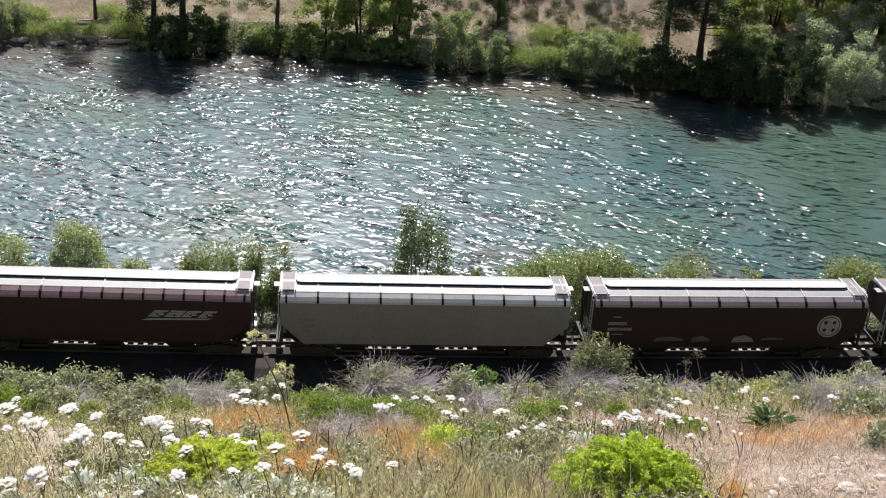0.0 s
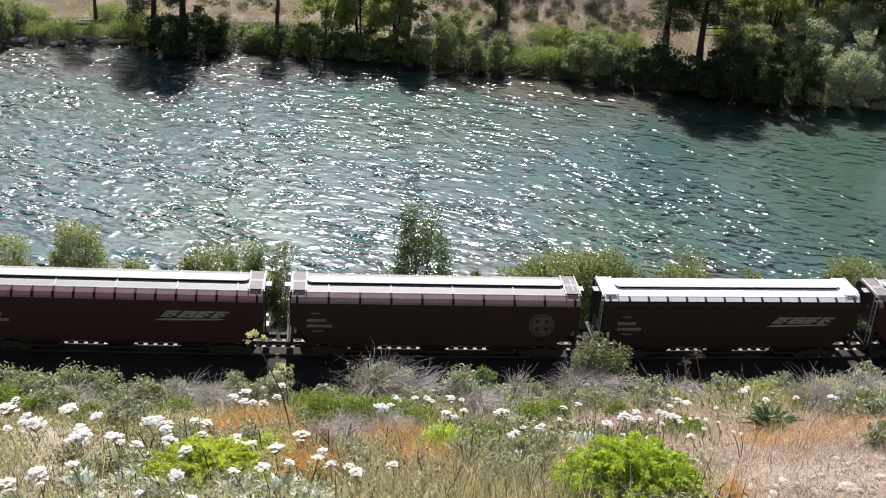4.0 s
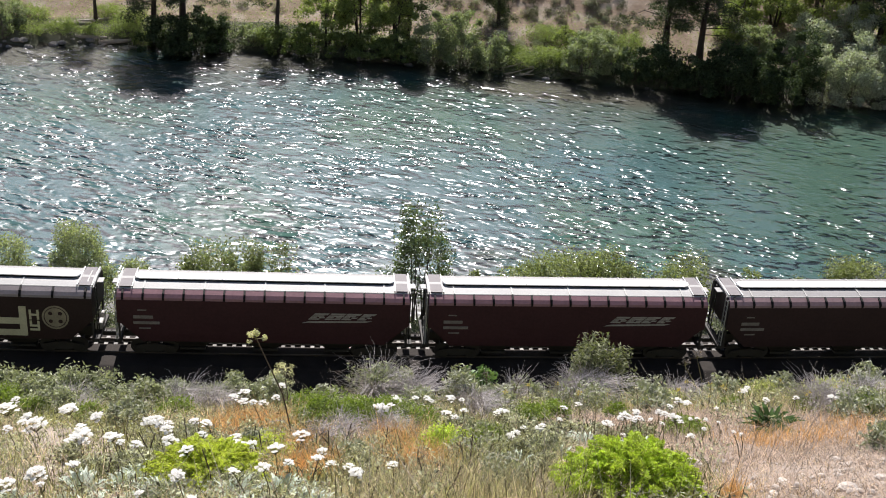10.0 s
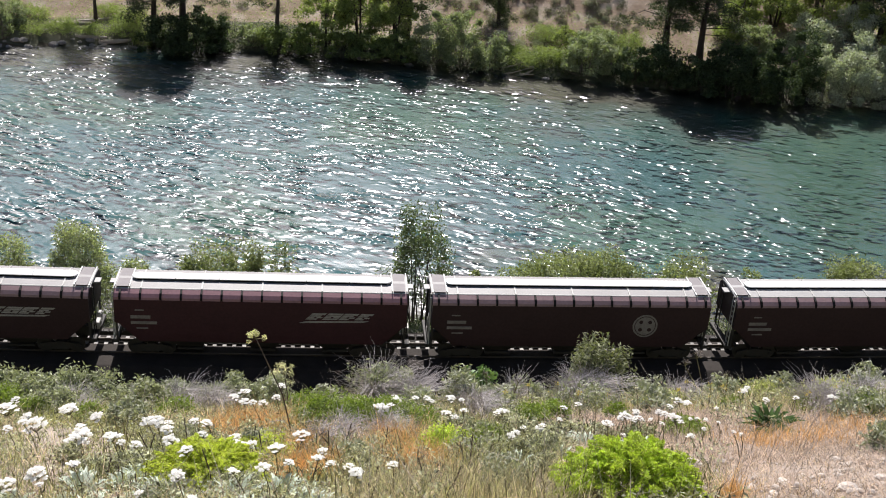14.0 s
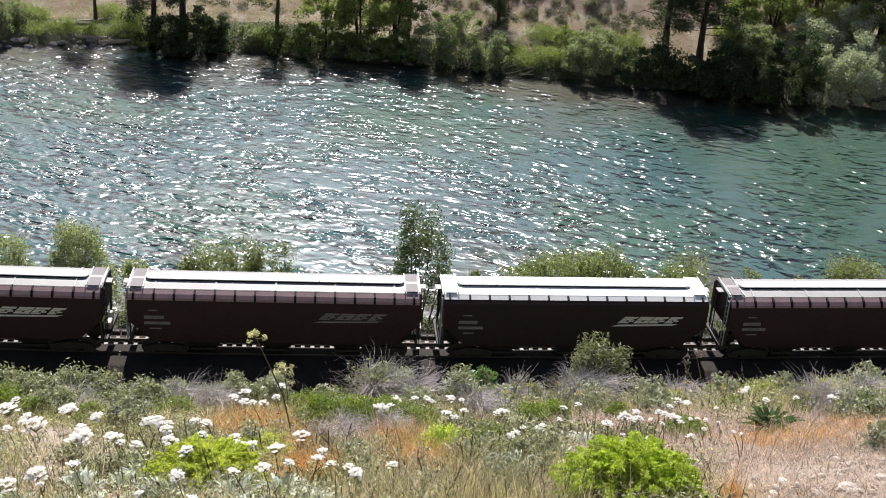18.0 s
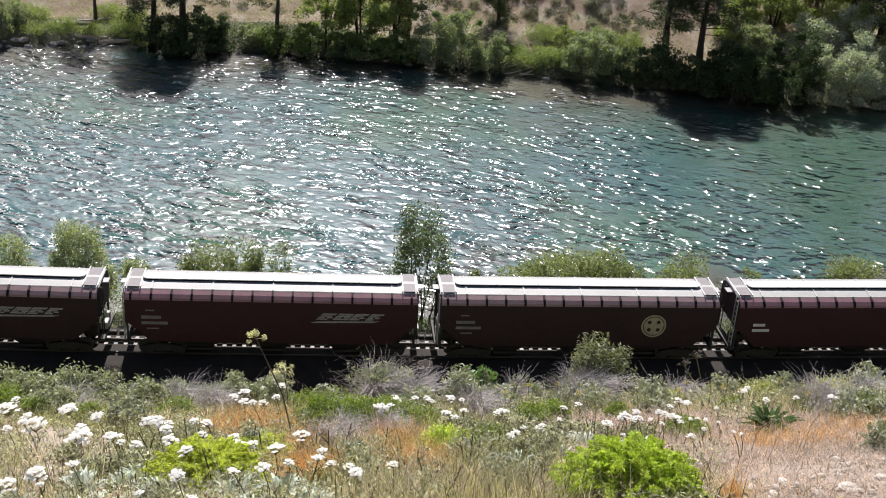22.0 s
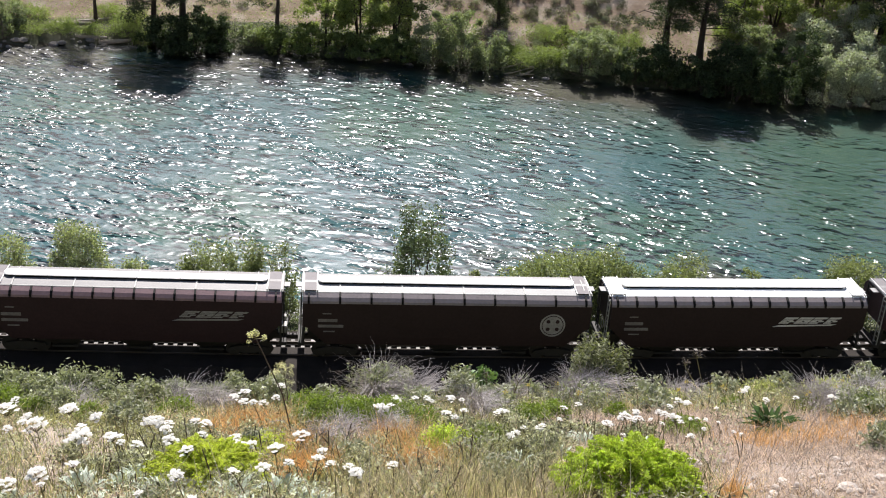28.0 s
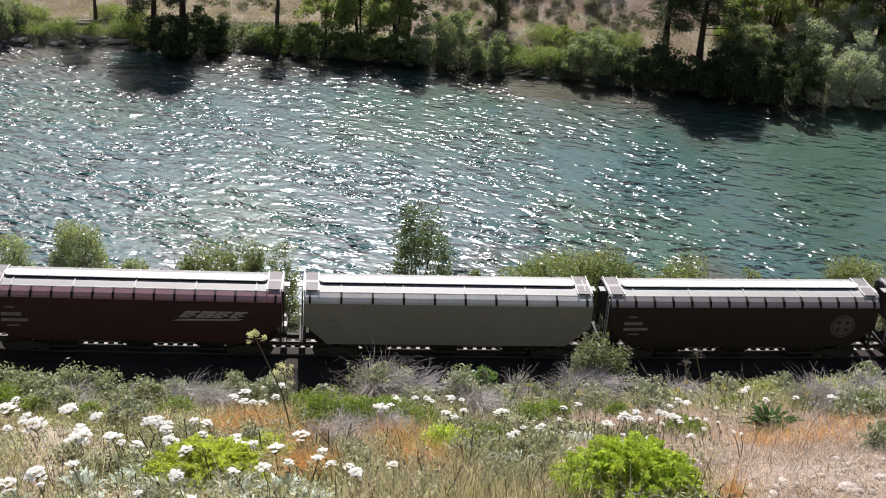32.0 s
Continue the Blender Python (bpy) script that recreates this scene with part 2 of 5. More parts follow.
def bed_by_depth(m, brown, z_brown, z_deep):
    """Brown gravel where the bed is shallow, the water's own colour where it is deep."""
    N, L = m.node_tree.nodes, m.node_tree.links
    b = N["Principled BSDF"]
    deep = b.inputs["Base Color"].links[0].from_socket
    # greener bed colour downstream of the bend, broken up by noise
    green_noise, where, lay = N.new("ShaderNodeTexNoise"), N.new("ShaderNodeVectorMath"), N.new("ShaderNodeMapRange")
    green_noise.inputs["Scale"].default_value, green_noise.inputs["Detail"].default_value = 0.07, 3
    where.operation = "DOT_PRODUCT"
    where.inputs[1].default_value = (0.020, 0.004, 0)
    both, green = N.new("ShaderNodeMath"), N.new("ShaderNodeMix")
    both.operation = "ADD"
    green.data_type = "RGBA"
    green.inputs["B"].default_value = (0.017, 0.066, 0.040, 1)
    here = N.new("ShaderNodeNewGeometry")
    L.new(here.outputs["Position"], green_noise.inputs["Vector"]), L.new(here.outputs["Position"], where.inputs[0])
    L.new(green_noise.outputs[0], both.inputs[0]), L.new(where.outputs["Value"], both.inputs[1])
    lay.inputs[1].default_value, lay.inputs[2].default_value = 1.18, 1.6
    L.new(both.outputs[0], lay.inputs[0]), L.new(lay.outputs[0], green.inputs["Factor"]), L.new(deep, green.inputs["A"])
    deep = green.outputs["Result"]
    sep, pos, wob = N.new("ShaderNodeSeparateXYZ"), N.new("ShaderNodeNewGeometry"), N.new("ShaderNodeTexNoise")
    wob.inputs["Scale"].default_value, wob.inputs["Detail"].default_value = 0.09, 4
    L.new(pos.outputs["Position"], sep.inputs[0]), L.new(pos.outputs["Position"], wob.inputs["Vector"])
    k = N.new("ShaderNodeMath")
    k.operation = "MULTIPLY_ADD"
    L.new(wob.outputs[0], k.inputs[0])
    k.inputs[1].default_value = 0.5
    L.new(sep.outputs["Z"], k.inputs[2])
    r = N.new("ShaderNodeMapRange")
    r.inputs[1].default_value, r.inputs[2].default_value = z_deep + 0.25, z_brown + 0.25
    L.new(k.outputs[0], r.inputs[0])
    mx = N.new("ShaderNodeMix")
    mx.data_type = "RGBA"
    mx.inputs["B"].default_value = (*brown, 1)
    L.new(r.outputs[0], mx.inputs["Factor"]), L.new(deep, mx.inputs["A"]), L.new(mx.outputs["Result"], b.inputs["Base Color"])


bed_by_depth(BED, (0.055, 0.044, 0.024), -4.34, -4.56)


def build_ground():
    ss = steps((-900, -200, 50), (-200, -80, 12), (-80, -14, 2.0), (-14, 10, 0.4), (10, 80, 2.0), (80, 200, 12), (200, 900, 50))
    ls = steps((160, 66, 8), (66, 60, 0.6), (60, 49, 0.3), (49, 10, 3), (10, 3, 0.35), (3, -3, 0.1), (-3, -6, 0.35), (-6, -26, 0.8), (-26, -56, 4), (-56, -92, 0.9), (-92, -130, 3), (-130, -300, 12), (-300, -950, 65))
    verts, faces, which = [], [], []
    for lat in ls:
        for s in ss:
            x, y = beside(s, lat)
            verts.append((x, y, ground_z(s, lat)))
    n = len(ss)
    for j in range(len(ls) - 1):
        for i in range(n - 1):
            a = j * n + i
            faces.append((a, a + n, a + n + 1, a + 1))
            lat, s = (ls[j] + ls[j + 1]) / 2, (ss[i] + ss[i + 1]) / 2
            e = float(np.interp(s, FAR_S, FAR_LAT)) - lat
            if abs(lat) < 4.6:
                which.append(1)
            elif lat < -30 and e >= 6.0:
                which.append(4)
            elif 4.6 <= lat < 48 or -11.0 <= lat <= -4.6 or 0.0 <= e < 6.0 and lat < -30:
                which.append(3)
            elif -11.0 > lat and e < 0:
                which.append(2)
            else:
                which.append(0)
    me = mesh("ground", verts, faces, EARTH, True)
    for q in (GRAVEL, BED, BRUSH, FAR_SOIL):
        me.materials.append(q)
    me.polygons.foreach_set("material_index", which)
    thing("ground", "dry grassy hillside, gravel track bed and river bed", "ground", kind="structure", data=me)


build_ground()


def water_material():
    m = bpy.data.materials.new("rippled_river_water")
    m.use_nodes = True
    t = m.node_tree
    N, L = t.nodes, t.links
    N.remove(N["Principled BSDF"])
    geo = N.new("ShaderNodeNewGeometry")
    co = N.new("ShaderNodeTexCoord")

    def waves(source, angle, sx, sy, scale, detail, rough):
        """Noise crests that run along the given direction."""
        turn, mp, n = N.new("ShaderNodeMapping"), N.new("ShaderNodeMapping"), N.new("ShaderNodeTexNoise")
        turn.inputs["Rotation"].default_value = (0, 0, radians(angle))
        mp.inputs["Scale"].default_value = (sx, sy, 1)
        n.inputs["Scale"].default_value, n.inputs["Detail"].default_value, n.inputs["Roughness"].default_value = scale, detail, rough
        L.new(source, turn.inputs["Vector"]), L.new(turn.outputs[0], mp.inputs["Vector"]), L.new(mp.outputs[0], n.inputs["Vector"])
        return n.outputs[0]

    def calc(op, x, y):
        n = N.new("ShaderNodeMath")
        n.operation = op
        for q, v in zip(n.inputs, (x, y)):
            if isinstance(v, float):
                q.default_value = v
            else:
                L.new(v, q)
        return n.outputs[0]

    def fade(x, a, b, low, high):
        n = N.new("ShaderNodeMapRange")
        for q, v in zip(list(n.inputs)[1:5], (a, b, low, high)):
            q.default_value = v
        L.new(x, n.inputs[0])
        return n.outputs[0]

    def along(x, y):
        n = N.new("ShaderNodeVectorMath")
        n.operation = "DOT_PRODUCT"
        n.inputs[1].default_value = (x, y, 0)
        L.new(geo.outputs["Position"], n.inputs[0])
        return n.outputs["Value"]

    # waves that drift with the stream, crossed by standing ones over the bed
    drift = waves(co.outputs["Object"], 16, 0.66, 1.0, 1.0, 1.4, 0.5)
    stand = waves(geo.outputs["Position"], 2, 0.78, 1.0, 1.12, 1.4, 0.5)
    gust = fade(waves(co.outputs["Object"], 28, 0.62, 1.25, 0.17, 3.0, 0.6), 0.42, 0.56, 0.30, 1.2)
    clump = fade(waves(co.outputs["Object"], 26, 0.62, 1.25, 0.52, 2.0, 0.5), 0.45, 0.63, 0.20, 1.95)
    # calmer water in the lee of the far bank, rougher towards the near one
    calm = fade(along(0.014, 0.018), 1.35, 2.45, 1.42, 0.46)
    height = calc("MULTIPLY", calc("ADD", calc("SUBTRACT", drift, 0.5), calc("MULTIPLY", calc("SUBTRACT", stand, 0.5), 0.6)), calc("MULTIPLY", calc("MULTIPLY", gust, clump), calm))
    bp = N.new("ShaderNodeBump")
    bp.inputs["Strength"].default_value, bp.inputs["Distance"].default_value = 1.0, 0.45
    L.new(height, bp.inputs["Height"])
    gl = N.new("ShaderNodeBsdfGlossy")
    # finer wind ripples on the near left reach
    L.new(fade(along(0.009, 0.012), 0.75, 1.6, 0.28, 0.125), gl.inputs["Roughness"])
    gl.inputs["Color"].default_value = (0.95, 0.95, 1, 1)
    tr = N.new("ShaderNodeBsdfTransparent")
    tr.inputs["Color"].default_value = (0.89, 0.93, 0.93, 1)
    fr = N.new("ShaderNodeFresnel")
    fr.inputs["IOR"].default_value = 1.33
    mx = N.new("ShaderNodeMixShader")
    L.new(bp.outputs[0], gl.inputs["Normal"]), L.new(bp.outputs[0], fr.inputs["Normal"])
    L.new(fr.outputs[0], mx.inputs[0]), L.new(tr.outputs[0], mx.inputs[1]), L.new(gl.outputs[0], mx.inputs[2])
    L.new(mx.outputs[0], N["Material Output"].inputs[0])
    return m


def build_water():
    """One rippled sheet that drifts downstream between the banks."""
    xs, ys = steps((-330, -70, 13), (-70, 90, 0.7), (90, 330, 12)), steps((-42, 40, 0.55), (40, 60, 4))
    verts, faces = [], []
    for y in ys:
        for x in xs:
            z = 0.025 * noise.noise((x * 0.35 + y * 0.1, y * 0.75, 0.0)) + 0.015 * noise.noise((x * 0.9, y * 1.4, 4.0))
            verts.append((x, y, z))
    n = len(xs)
    for j in range(len(ys) - 1):
        for i in range(n - 1):
            a = j * n + i
            faces.append((a, a + 1, a + n + 1, a + n))
    return thing("water", "teal rippled river water sparkling in the sun", "water", pose(0, 105, WATER_Z), kind="structure", data=mesh("water", verts, faces, water_material(), True))


WATER = build_water()

# ---- track ----


def rail_and_ties():
    profile = [(-0.075, -0.18), (0.075, -0.18), (0.075, -0.165), (0.012, -0.14), (0.012, -0.045), (0.036, -0.035), (0.036, 0.0), (-0.036, 0.0), (-0.036, -0.035), (-0.012, -0.045), (-0.012, -0.14), (-0.075, -0.165)]
    for lat in (-0.755, 0.755):
        rings = []
        for s in steps((-600, -80, 40), (-80, 80, 4), (80, 600, 40)):
            x, y, th = on_track(s)
            rings.append([(x + (lat + a) * math.sin(th), y - (lat + a) * math.cos(th), z) for a, z in profile])
        thing("rail", "worn steel rail spiked to wooden ties", "rail", group="rails of the track", data=Shape().loft(rings).mesh("rail", RAILM))
    tie = Shape().box(-0.115, 0.115, -1.3, 1.3, -0.34, -0.18, 0.012).mesh("railway_tie", TIE)
    s = -62.0
    rng = random.Random(4)
    while s < 66:
        x, y, th = on_track(s)
        t = thing("railway_tie", "weathered grey wooden tie in ballast", "tie", pose(x, y, 0.0, 0, 0, math.degrees(th) + rng.uniform(-1, 1)), group="ties of the track", data=tie)
        s += 0.575


rail_and_ties()

# ---- hopper cars ----
PROFILE = [(0.0, 4.50), (0.7, 4.46), (1.13, 4.39), (1.15, 4.38), (1.42, 4.195), (1.59, 4.03), (1.625, 3.90), (1.63, 3.2), (1.62, 2.4), (1.58, 1.7), (1.52, 1.20)]
KINDS = {"sparse": (16.7, 10), "dense": (16.45, 15), "short": (15.65, 14)}


def body_mesh(length, material):
    ring = PROFILE[2:] + [(-y, z) for y, z in reversed(PROFILE[2:])]
    h = length / 2
    stations = [(-h, 2.45), (-h + 0.12, 2.4), (-h + 1.35, 1.20), (-h + 3, 1.20), (0, 1.20), (h - 3, 1.20), (h - 1.35, 1.20), (h - 0.12, 2.4), (h, 2.45)]
    rings = [[(x, y, max(z, low)) for y, z in ring] for x, low in stations]
    return Shape().loft(rings).mesh("body", material)


def roof_mesh(length, material):
    up = PROFILE[:3]
    outline = [(-y, z) for y, z in reversed(up)] + up[1:]
    low = [(1.15, 4.384), (1.13, 4.36), (-1.13, 4.36), (-1.15, 4.384)]
    h = length / 2 + 0.06
    return Shape().loft([[(x, y, z + 0.008) for y, z in outline] + [(x, y, z) for y, z in low] for x in (-h, h)]).mesh("roof", material)


def hatch_mesh(length, count, k):
    """One length of the trough cover; the outer ones have rounded ends."""
    h = length / 2 - 0.85
    a, b = -h + 2 * h * k / count + 0.012, -h + 2 * h * (k + 1) / count - 0.012
    spans = [(a, 0.37), (b, 0.37)]
    if k == 0:
        spans = [(a, 0.15), (a + 0.1, 0.29), (a + 0.3, 0.37), (b, 0.37)]
    if k == count - 1:
        spans = [(a, 0.37), (b - 0.3, 0.37), (b - 0.1, 0.29), (b, 0.15)]
    rings = [[(x, -w, 4.60), (x, -w, 4.64), (x, -w * 0.8, 4.67), (x, w * 0.8, 4.67), (x, w, 4.64), (x, w, 4.60)] for x, w in spans]
    return Shape().loft(rings).mesh("hatch_cover", HATCH)


CACHE = {}


def cached(key, make):
    if key not in CACHE:
        CACHE[key] = make()
    return CACHE[key]


# fins over the shoulder, their shaded sides painted in as black
def bracket_mesh(end=7):
    rings = [[(-0.058, -y - o, z + o), (0.058, -y - o, z + o), (0.058, -y + 0.02, z - 0.02), (-0.058, -y + 0.02, z - 0.02)] for (y, z), o in zip(PROFILE[3:end], (0.02, 0.08, 0.07, 0.03))]
    return Shape().loft(rings).mesh("roof_bracket", BLACK)


def truck(car, x):
    """A two-axle truck under a car."""
    t = part("truck", cached("bolster", lambda: Shape().box(-0.25, 0.25, -1.05, 1.05, 0.42, 0.75, 0.03).mesh("truck", STEEL)), car, "", pose(x, 0, 0))
    wheel = cached("wheel", lambda: Shape().loft([[(r * math.cos(a), y, r * math.sin(a)) for a in [2 * math.pi * k / 20 for k in range(20)]] for y, r in ((-0.07, 0.38), (-0.06, 0.455), (0.045, 0.46), (0.07, 0.485))]).mesh("wheel", STEEL))
    frame_side = cached("frame", lambda: Shape().prism([(-1.2, 0.42), (-1.1, 0.6), (-0.5, 0.72), (0.5, 0.72), (1.1, 0.6), (1.2, 0.42), (0.7, 0.42), (0.4, 0.24), (-0.4, 0.24), (-0.7, 0.42)], -0.06, 0.12).mesh("side_frame", STEEL))
    for y in (-1.0, 1.0):
        part("side_frame", frame_side, t, "", pose(0, y, 0))
        for ax in (-0.88, 0.88):
            part("wheel", wheel, t, "", pose(ax, y * 0.755, 0.46, 0, 0, 0 if y > 0 else 180))
    for ax in (-0.88, 0.88):
        part("axle", cached("axle", lambda: Shape().tube([(0, -1.1, 0), (0, 1.1, 0)], [0.08, 0.08], 8).mesh("axle", STEEL)), t, "", pose(ax, 0, 0.46))


def ladder_mesh(width, height, rungs, material):
    s = Shape()
    for x in (0, width):
        s.box(x - 0.025, x + 0.025, -0.025, 0.025, 0, height)
    for k in range(rungs):
        z = height * (k + 0.5) / rungs
        s.box(0, width, -0.015, 0.015, z - 0.015, z + 0.015)
    return s.mesh("ladder", material)


SIDE_Y = -1.632


def logo(car, material):
    """Slanted blocks over a long swoosh."""
    def make():
        s = Shape()
        for k, (cut, w) in enumerate(((0.25, 0.82), (0.0, 0.86), (0.3, 0.80), (0.35, 0.72))):
            x = 2.45 + k * 0.93
            for z0, z1, a, b in ((2.85, 2.93, 0.0, 1.0 - cut), (2.95, 3.03, 0.0, 0.45), (2.95, 3.03, 0.6, 1.0), (3.05, 3.13, 0.0, 1.0 - cut * 0.7), (3.15, 3.27, 0.0, 1.0)):
                s.prism([(x + w * a + z0 - 2.85, z0), (x + w * b + z0 - 2.85, z0), (x + w * b + z1 - 2.85, z1), (x + w * a + z1 - 2.85, z1)], SIDE_Y, 0.01)
        s.prism([(2.1, 2.62), (5.75, 2.70), (6.1, 2.80), (2.5, 2.74)], SIDE_Y, 0.01)
        return s.mesh("logo", material)
    part("logo", cached(("logo", material.name), make), car, "slanted pale logo blocks over a swoosh")


def emblem(car, material, x0):
    def make():
        s = Shape()
        n = 24
        s.disc(x0, 2.66, 0.75, SIDE_Y, 0.01, n)
        return s.mesh("emblem", material)

    def ring():
        s, n = Shape(), 24
        for y in (SIDE_Y - 0.006, SIDE_Y - 0.001):
            for r in (0.60, 0.645):
                s.v += [(x0 + r * math.cos(2 * math.pi * k / n), y, 2.66 + r * math.sin(2 * math.pi * k / n)) for k in range(n)]
        for k in range(n):
            j = (k + 1) % n
            s.f += [(k, j, n + j, n + k), (n + k, n + j, 3 * n + j, 3 * n + k), (3 * n + k, 3 * n + j, 2 * n + j, 2 * n + k), (2 * n + k, 2 * n + j, j, k)]
        return s.mesh("emblem_ring", BROWN)
    e = part("emblem", cached(("emblem", material.name, x0), make), car, "round pale emblem with four dark dots")
    part("emblem_ring", cached(("emblem_ring", x0), ring), e, "thin dark ring")
    for i in (-1, 1):
        for j in (-1, 1):
            part("emblem_dot", cached(("emblem_dot", x0, i, j), lambda: Shape().disc(x0 + 0.27 * i, 2.66 + 0.25 * j, 0.12, SIDE_Y - 0.006, 0.005, 12).mesh("emblem_dot", BROWN)), e, "dark dot")


def number_bars(car, material, h):
    def make():
        s = Shape().box(-h + 0.9, -h + 2.0, SIDE_Y, SIDE_Y + 0.01, 2.72, 2.92)
        return s.box(-h + 0.9, -h + 2.35, SIDE_Y, SIDE_Y + 0.01, 2.36, 2.54).box(-h + 1.15, -h + 1.65, SIDE_Y, SIDE_Y + 0.01, 3.22, 3.30).box(-h + 1.2, -h + 1.85, SIDE_Y, SIDE_Y + 0.01, 2.06, 2.14).mesh("marking_bar", material)
    part("marking_bar", cached(("bars", material.name, h), make), car, "pale bars of marking")


GLYPHS = {"R": "0,0,0,1 0,1,1,1 1,1,1,.5 0,.5,1,.5 .45,.5,1,0", "A": "0,0,0,1 0,1,1,1 1,1,1,0 0,.45,1,.45", "H": "0,0,0,1 1,0,1,1 0,.5,1,.5", "S": "1,1,0,1 0,1,0,.5 0,.5,1,.5 1,.5,1,0 1,0,0,0",
          "P": "0,0,0,1 0,1,1,1 1,1,1,.45 1,.45,0,.45", "Y": "0,1,0,.5 0,.5,1,.5 1,1,1,0 1,0,0,0"}


def graffiti_word(car, word, x0, z0, w, h, gap, stroke, material):
    for k, c in enumerate(word):
        s = Shape()
        for seg in GLYPHS[c].split():
            a, b, c2, d = (float(q) for q in seg.split(","))
            ax, az, bx, bz = x0 + k * (w + gap) + a * w, z0 + b * h, x0 + k * (w + gap) + c2 * w, z0 + d * h
            dx, dz = bx - ax, bz - az
            n = math.hypot(dx, dz)
            ux, uz = dx / n * stroke / 2, dz / n * stroke / 2
            s.prism([(ax - ux + uz, az - uz - ux), (bx + ux + uz, bz + uz - ux), (bx + ux - uz, bz + uz + ux), (ax - ux - uz, az - uz + ux)], SIDE_Y - 0.0004 * len(s.f), 0.01)
        part("graffiti_letter", s.mesh("graffiti_letter", material), car, "cream spray-painted block letter " + c)


def hopper_car(kind, paint, roof, label, mark="", mark_paint=None):
    length, count = KINDS[kind]
    h = length / 2
    car = thing("hopper_car", label, "rail car", group="cars of the train")
    part("body", cached(("body", kind, paint.name), lambda: body_mesh(length, paint)), car)
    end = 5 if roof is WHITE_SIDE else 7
    # strip over the body's slope, its sunlit look painted in
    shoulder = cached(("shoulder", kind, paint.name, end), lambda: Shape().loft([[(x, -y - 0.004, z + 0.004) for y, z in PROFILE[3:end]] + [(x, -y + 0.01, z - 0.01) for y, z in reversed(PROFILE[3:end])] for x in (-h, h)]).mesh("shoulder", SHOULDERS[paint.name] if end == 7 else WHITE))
    part("shoulder", shoulder, car, "" if end == 5 else "dusty sloping shoulder under the roof edge, painted sunlit pale")
    part("shoulder", shoulder, car, "" if end == 5 else "dusty sloping shoulder under the roof edge, painted sunlit pale", pose(0, 0, 0, 0, 0, 180))
    part("roof", cached(("roof", kind, roof.name), lambda: roof_mesh(length, roof)), car, "dusty sheet roof")
    covers = 4 if kind == "sparse" else 6
    for k in range(covers):
        part("hatch_cover", cached(("hatch", kind, k), lambda: hatch_mesh(length, covers, k)), car, "white trough hatch cover")
    # the covers' shadow line is painted as a black rim
    part("hatch_rim", cached(("rim", kind), lambda: Shape().box(-h + 1.15, h - 1.15, -0.33, 0.33, 4.44, 4.60, 0.01).mesh("hatch_rim", BLACK)), car, "rim under the hatch covers, painted black as their shadow")
    seam = cached(("seam", roof.name), lambda: Shape().loft([[(x, -1.14, 4.37), (x, -0.5, 4.50), (x, 0.5, 4.50), (x, 1.14, 4.37), (x, 1.14, 4.43), (x, 0.5, 4.53), (x, -0.5, 4.53), (x, -1.14, 4.43)] for x in (-0.035, 0.035)]).mesh("roof_seam", BRIGHT))
    eave = cached(("eave", kind, roof.name), lambda: Shape().loft([[(x, -1.09, 4.412), (x, -1.13, 4.406), (x, -1.175, 4.376), (x, -1.165, 4.362), (x, -1.09, 4.38)] for x in (-h - 0.06, h + 0.06)]).mesh("eave", WHITE if roof in (WHITE, WHITE_SIDE) else BRIGHT))
    part("eave", eave, car)
    part("eave", eave, car, "", pose(0, 0, 0, 0, 0, 180))
    bracket = cached(("bracket", end), lambda: bracket_mesh(end))
    for k in range(count):
        x = -h + 0.35 + (length - 0.7) * (k + (0.0 if k in (0, count - 1) else 0.0)) / (count - 1)
        part("roof_bracket", bracket, car, "", pose(x, 0, 0))
        part("roof_bracket", bracket, car, "", pose(x, 0, 0, 0, 0, 180))
        if k % (2 if kind == "sparse" else 3) == 1 and roof not in (WHITE, WHITE_SIDE):
            part("roof_seam", seam, car, "", pose(x, 0, 0))
    pale = roof in (WHITE, WHITE_SIDE)
    board = cached(("board", pale), lambda: Shape().box(-0.33, 0.33, -1.10, 1.10, 4.47, 4.50).mesh("running_board", WHITE if pale else BOARD))
    edge = cached(("board_edge", pale), lambda: Shape().box(-0.035, 0.035, -1.14, 1.14, 4.40, 4.53).mesh("board_edge", WHITE if pale else EDGE))
    ledge = cached("ledge", lambda: Shape().box(0.0, 0.40, -0.28, 0.28, 4.22, 4.28, 0.01).mesh("end_ledge", ROOF))
    for e in (-1, 1):
        turn = 0 if e > 0 else 180
        part("running_board", board, car, "", pose(e * (h - 0.45), 0, 0))
        part("board_edge", edge, car, "", pose(e * (h - 0.02), 0, 0))
        part("board_edge", edge, car, "", pose(e * (h - 0.85), 0, 0))
        part("end_ledge", ledge, car, "", pose(e * h, 0, 0, 0, 0, turn))
        # end frame over the truck
        part("end_sill", cached("sill", lambda: Shape().box(-0.15, 0.25, -1.45, 1.45, 1.02, 1.25, 0.02).mesh("end_sill", STEEL)), car, "", pose(e * h, 0, 0, 0, 0, turn))
        for y in (-1.42, 1.42):
            part("corner_post", cached("post", lambda: Shape().box(-0.05, 0.05, -0.06, 0.06, 1.2, 2.5).mesh("corner_post", STEEL)), car, "", pose(e * (h - 0.08), y, 0))
        part("ladder", cached("ladder", lambda: ladder_mesh(0.45, 3.1, 9, STEEL)), car, "", pose(e * (h + 0.08), -1.0 * e, 1.25, 0, 0, 90 * e))
        part("coupler", cached("coupler", lambda: Shape().box(-1.2, 0.35, -0.16, 0.16, 0.72, 1.0, 0.03).box(0.33, 0.66, -0.14, 0.14, 0.70, 0.98, 0.05).mesh("coupler", STEEL)), car, "", pose(e * h, 0, 0, 0, 0, turn))
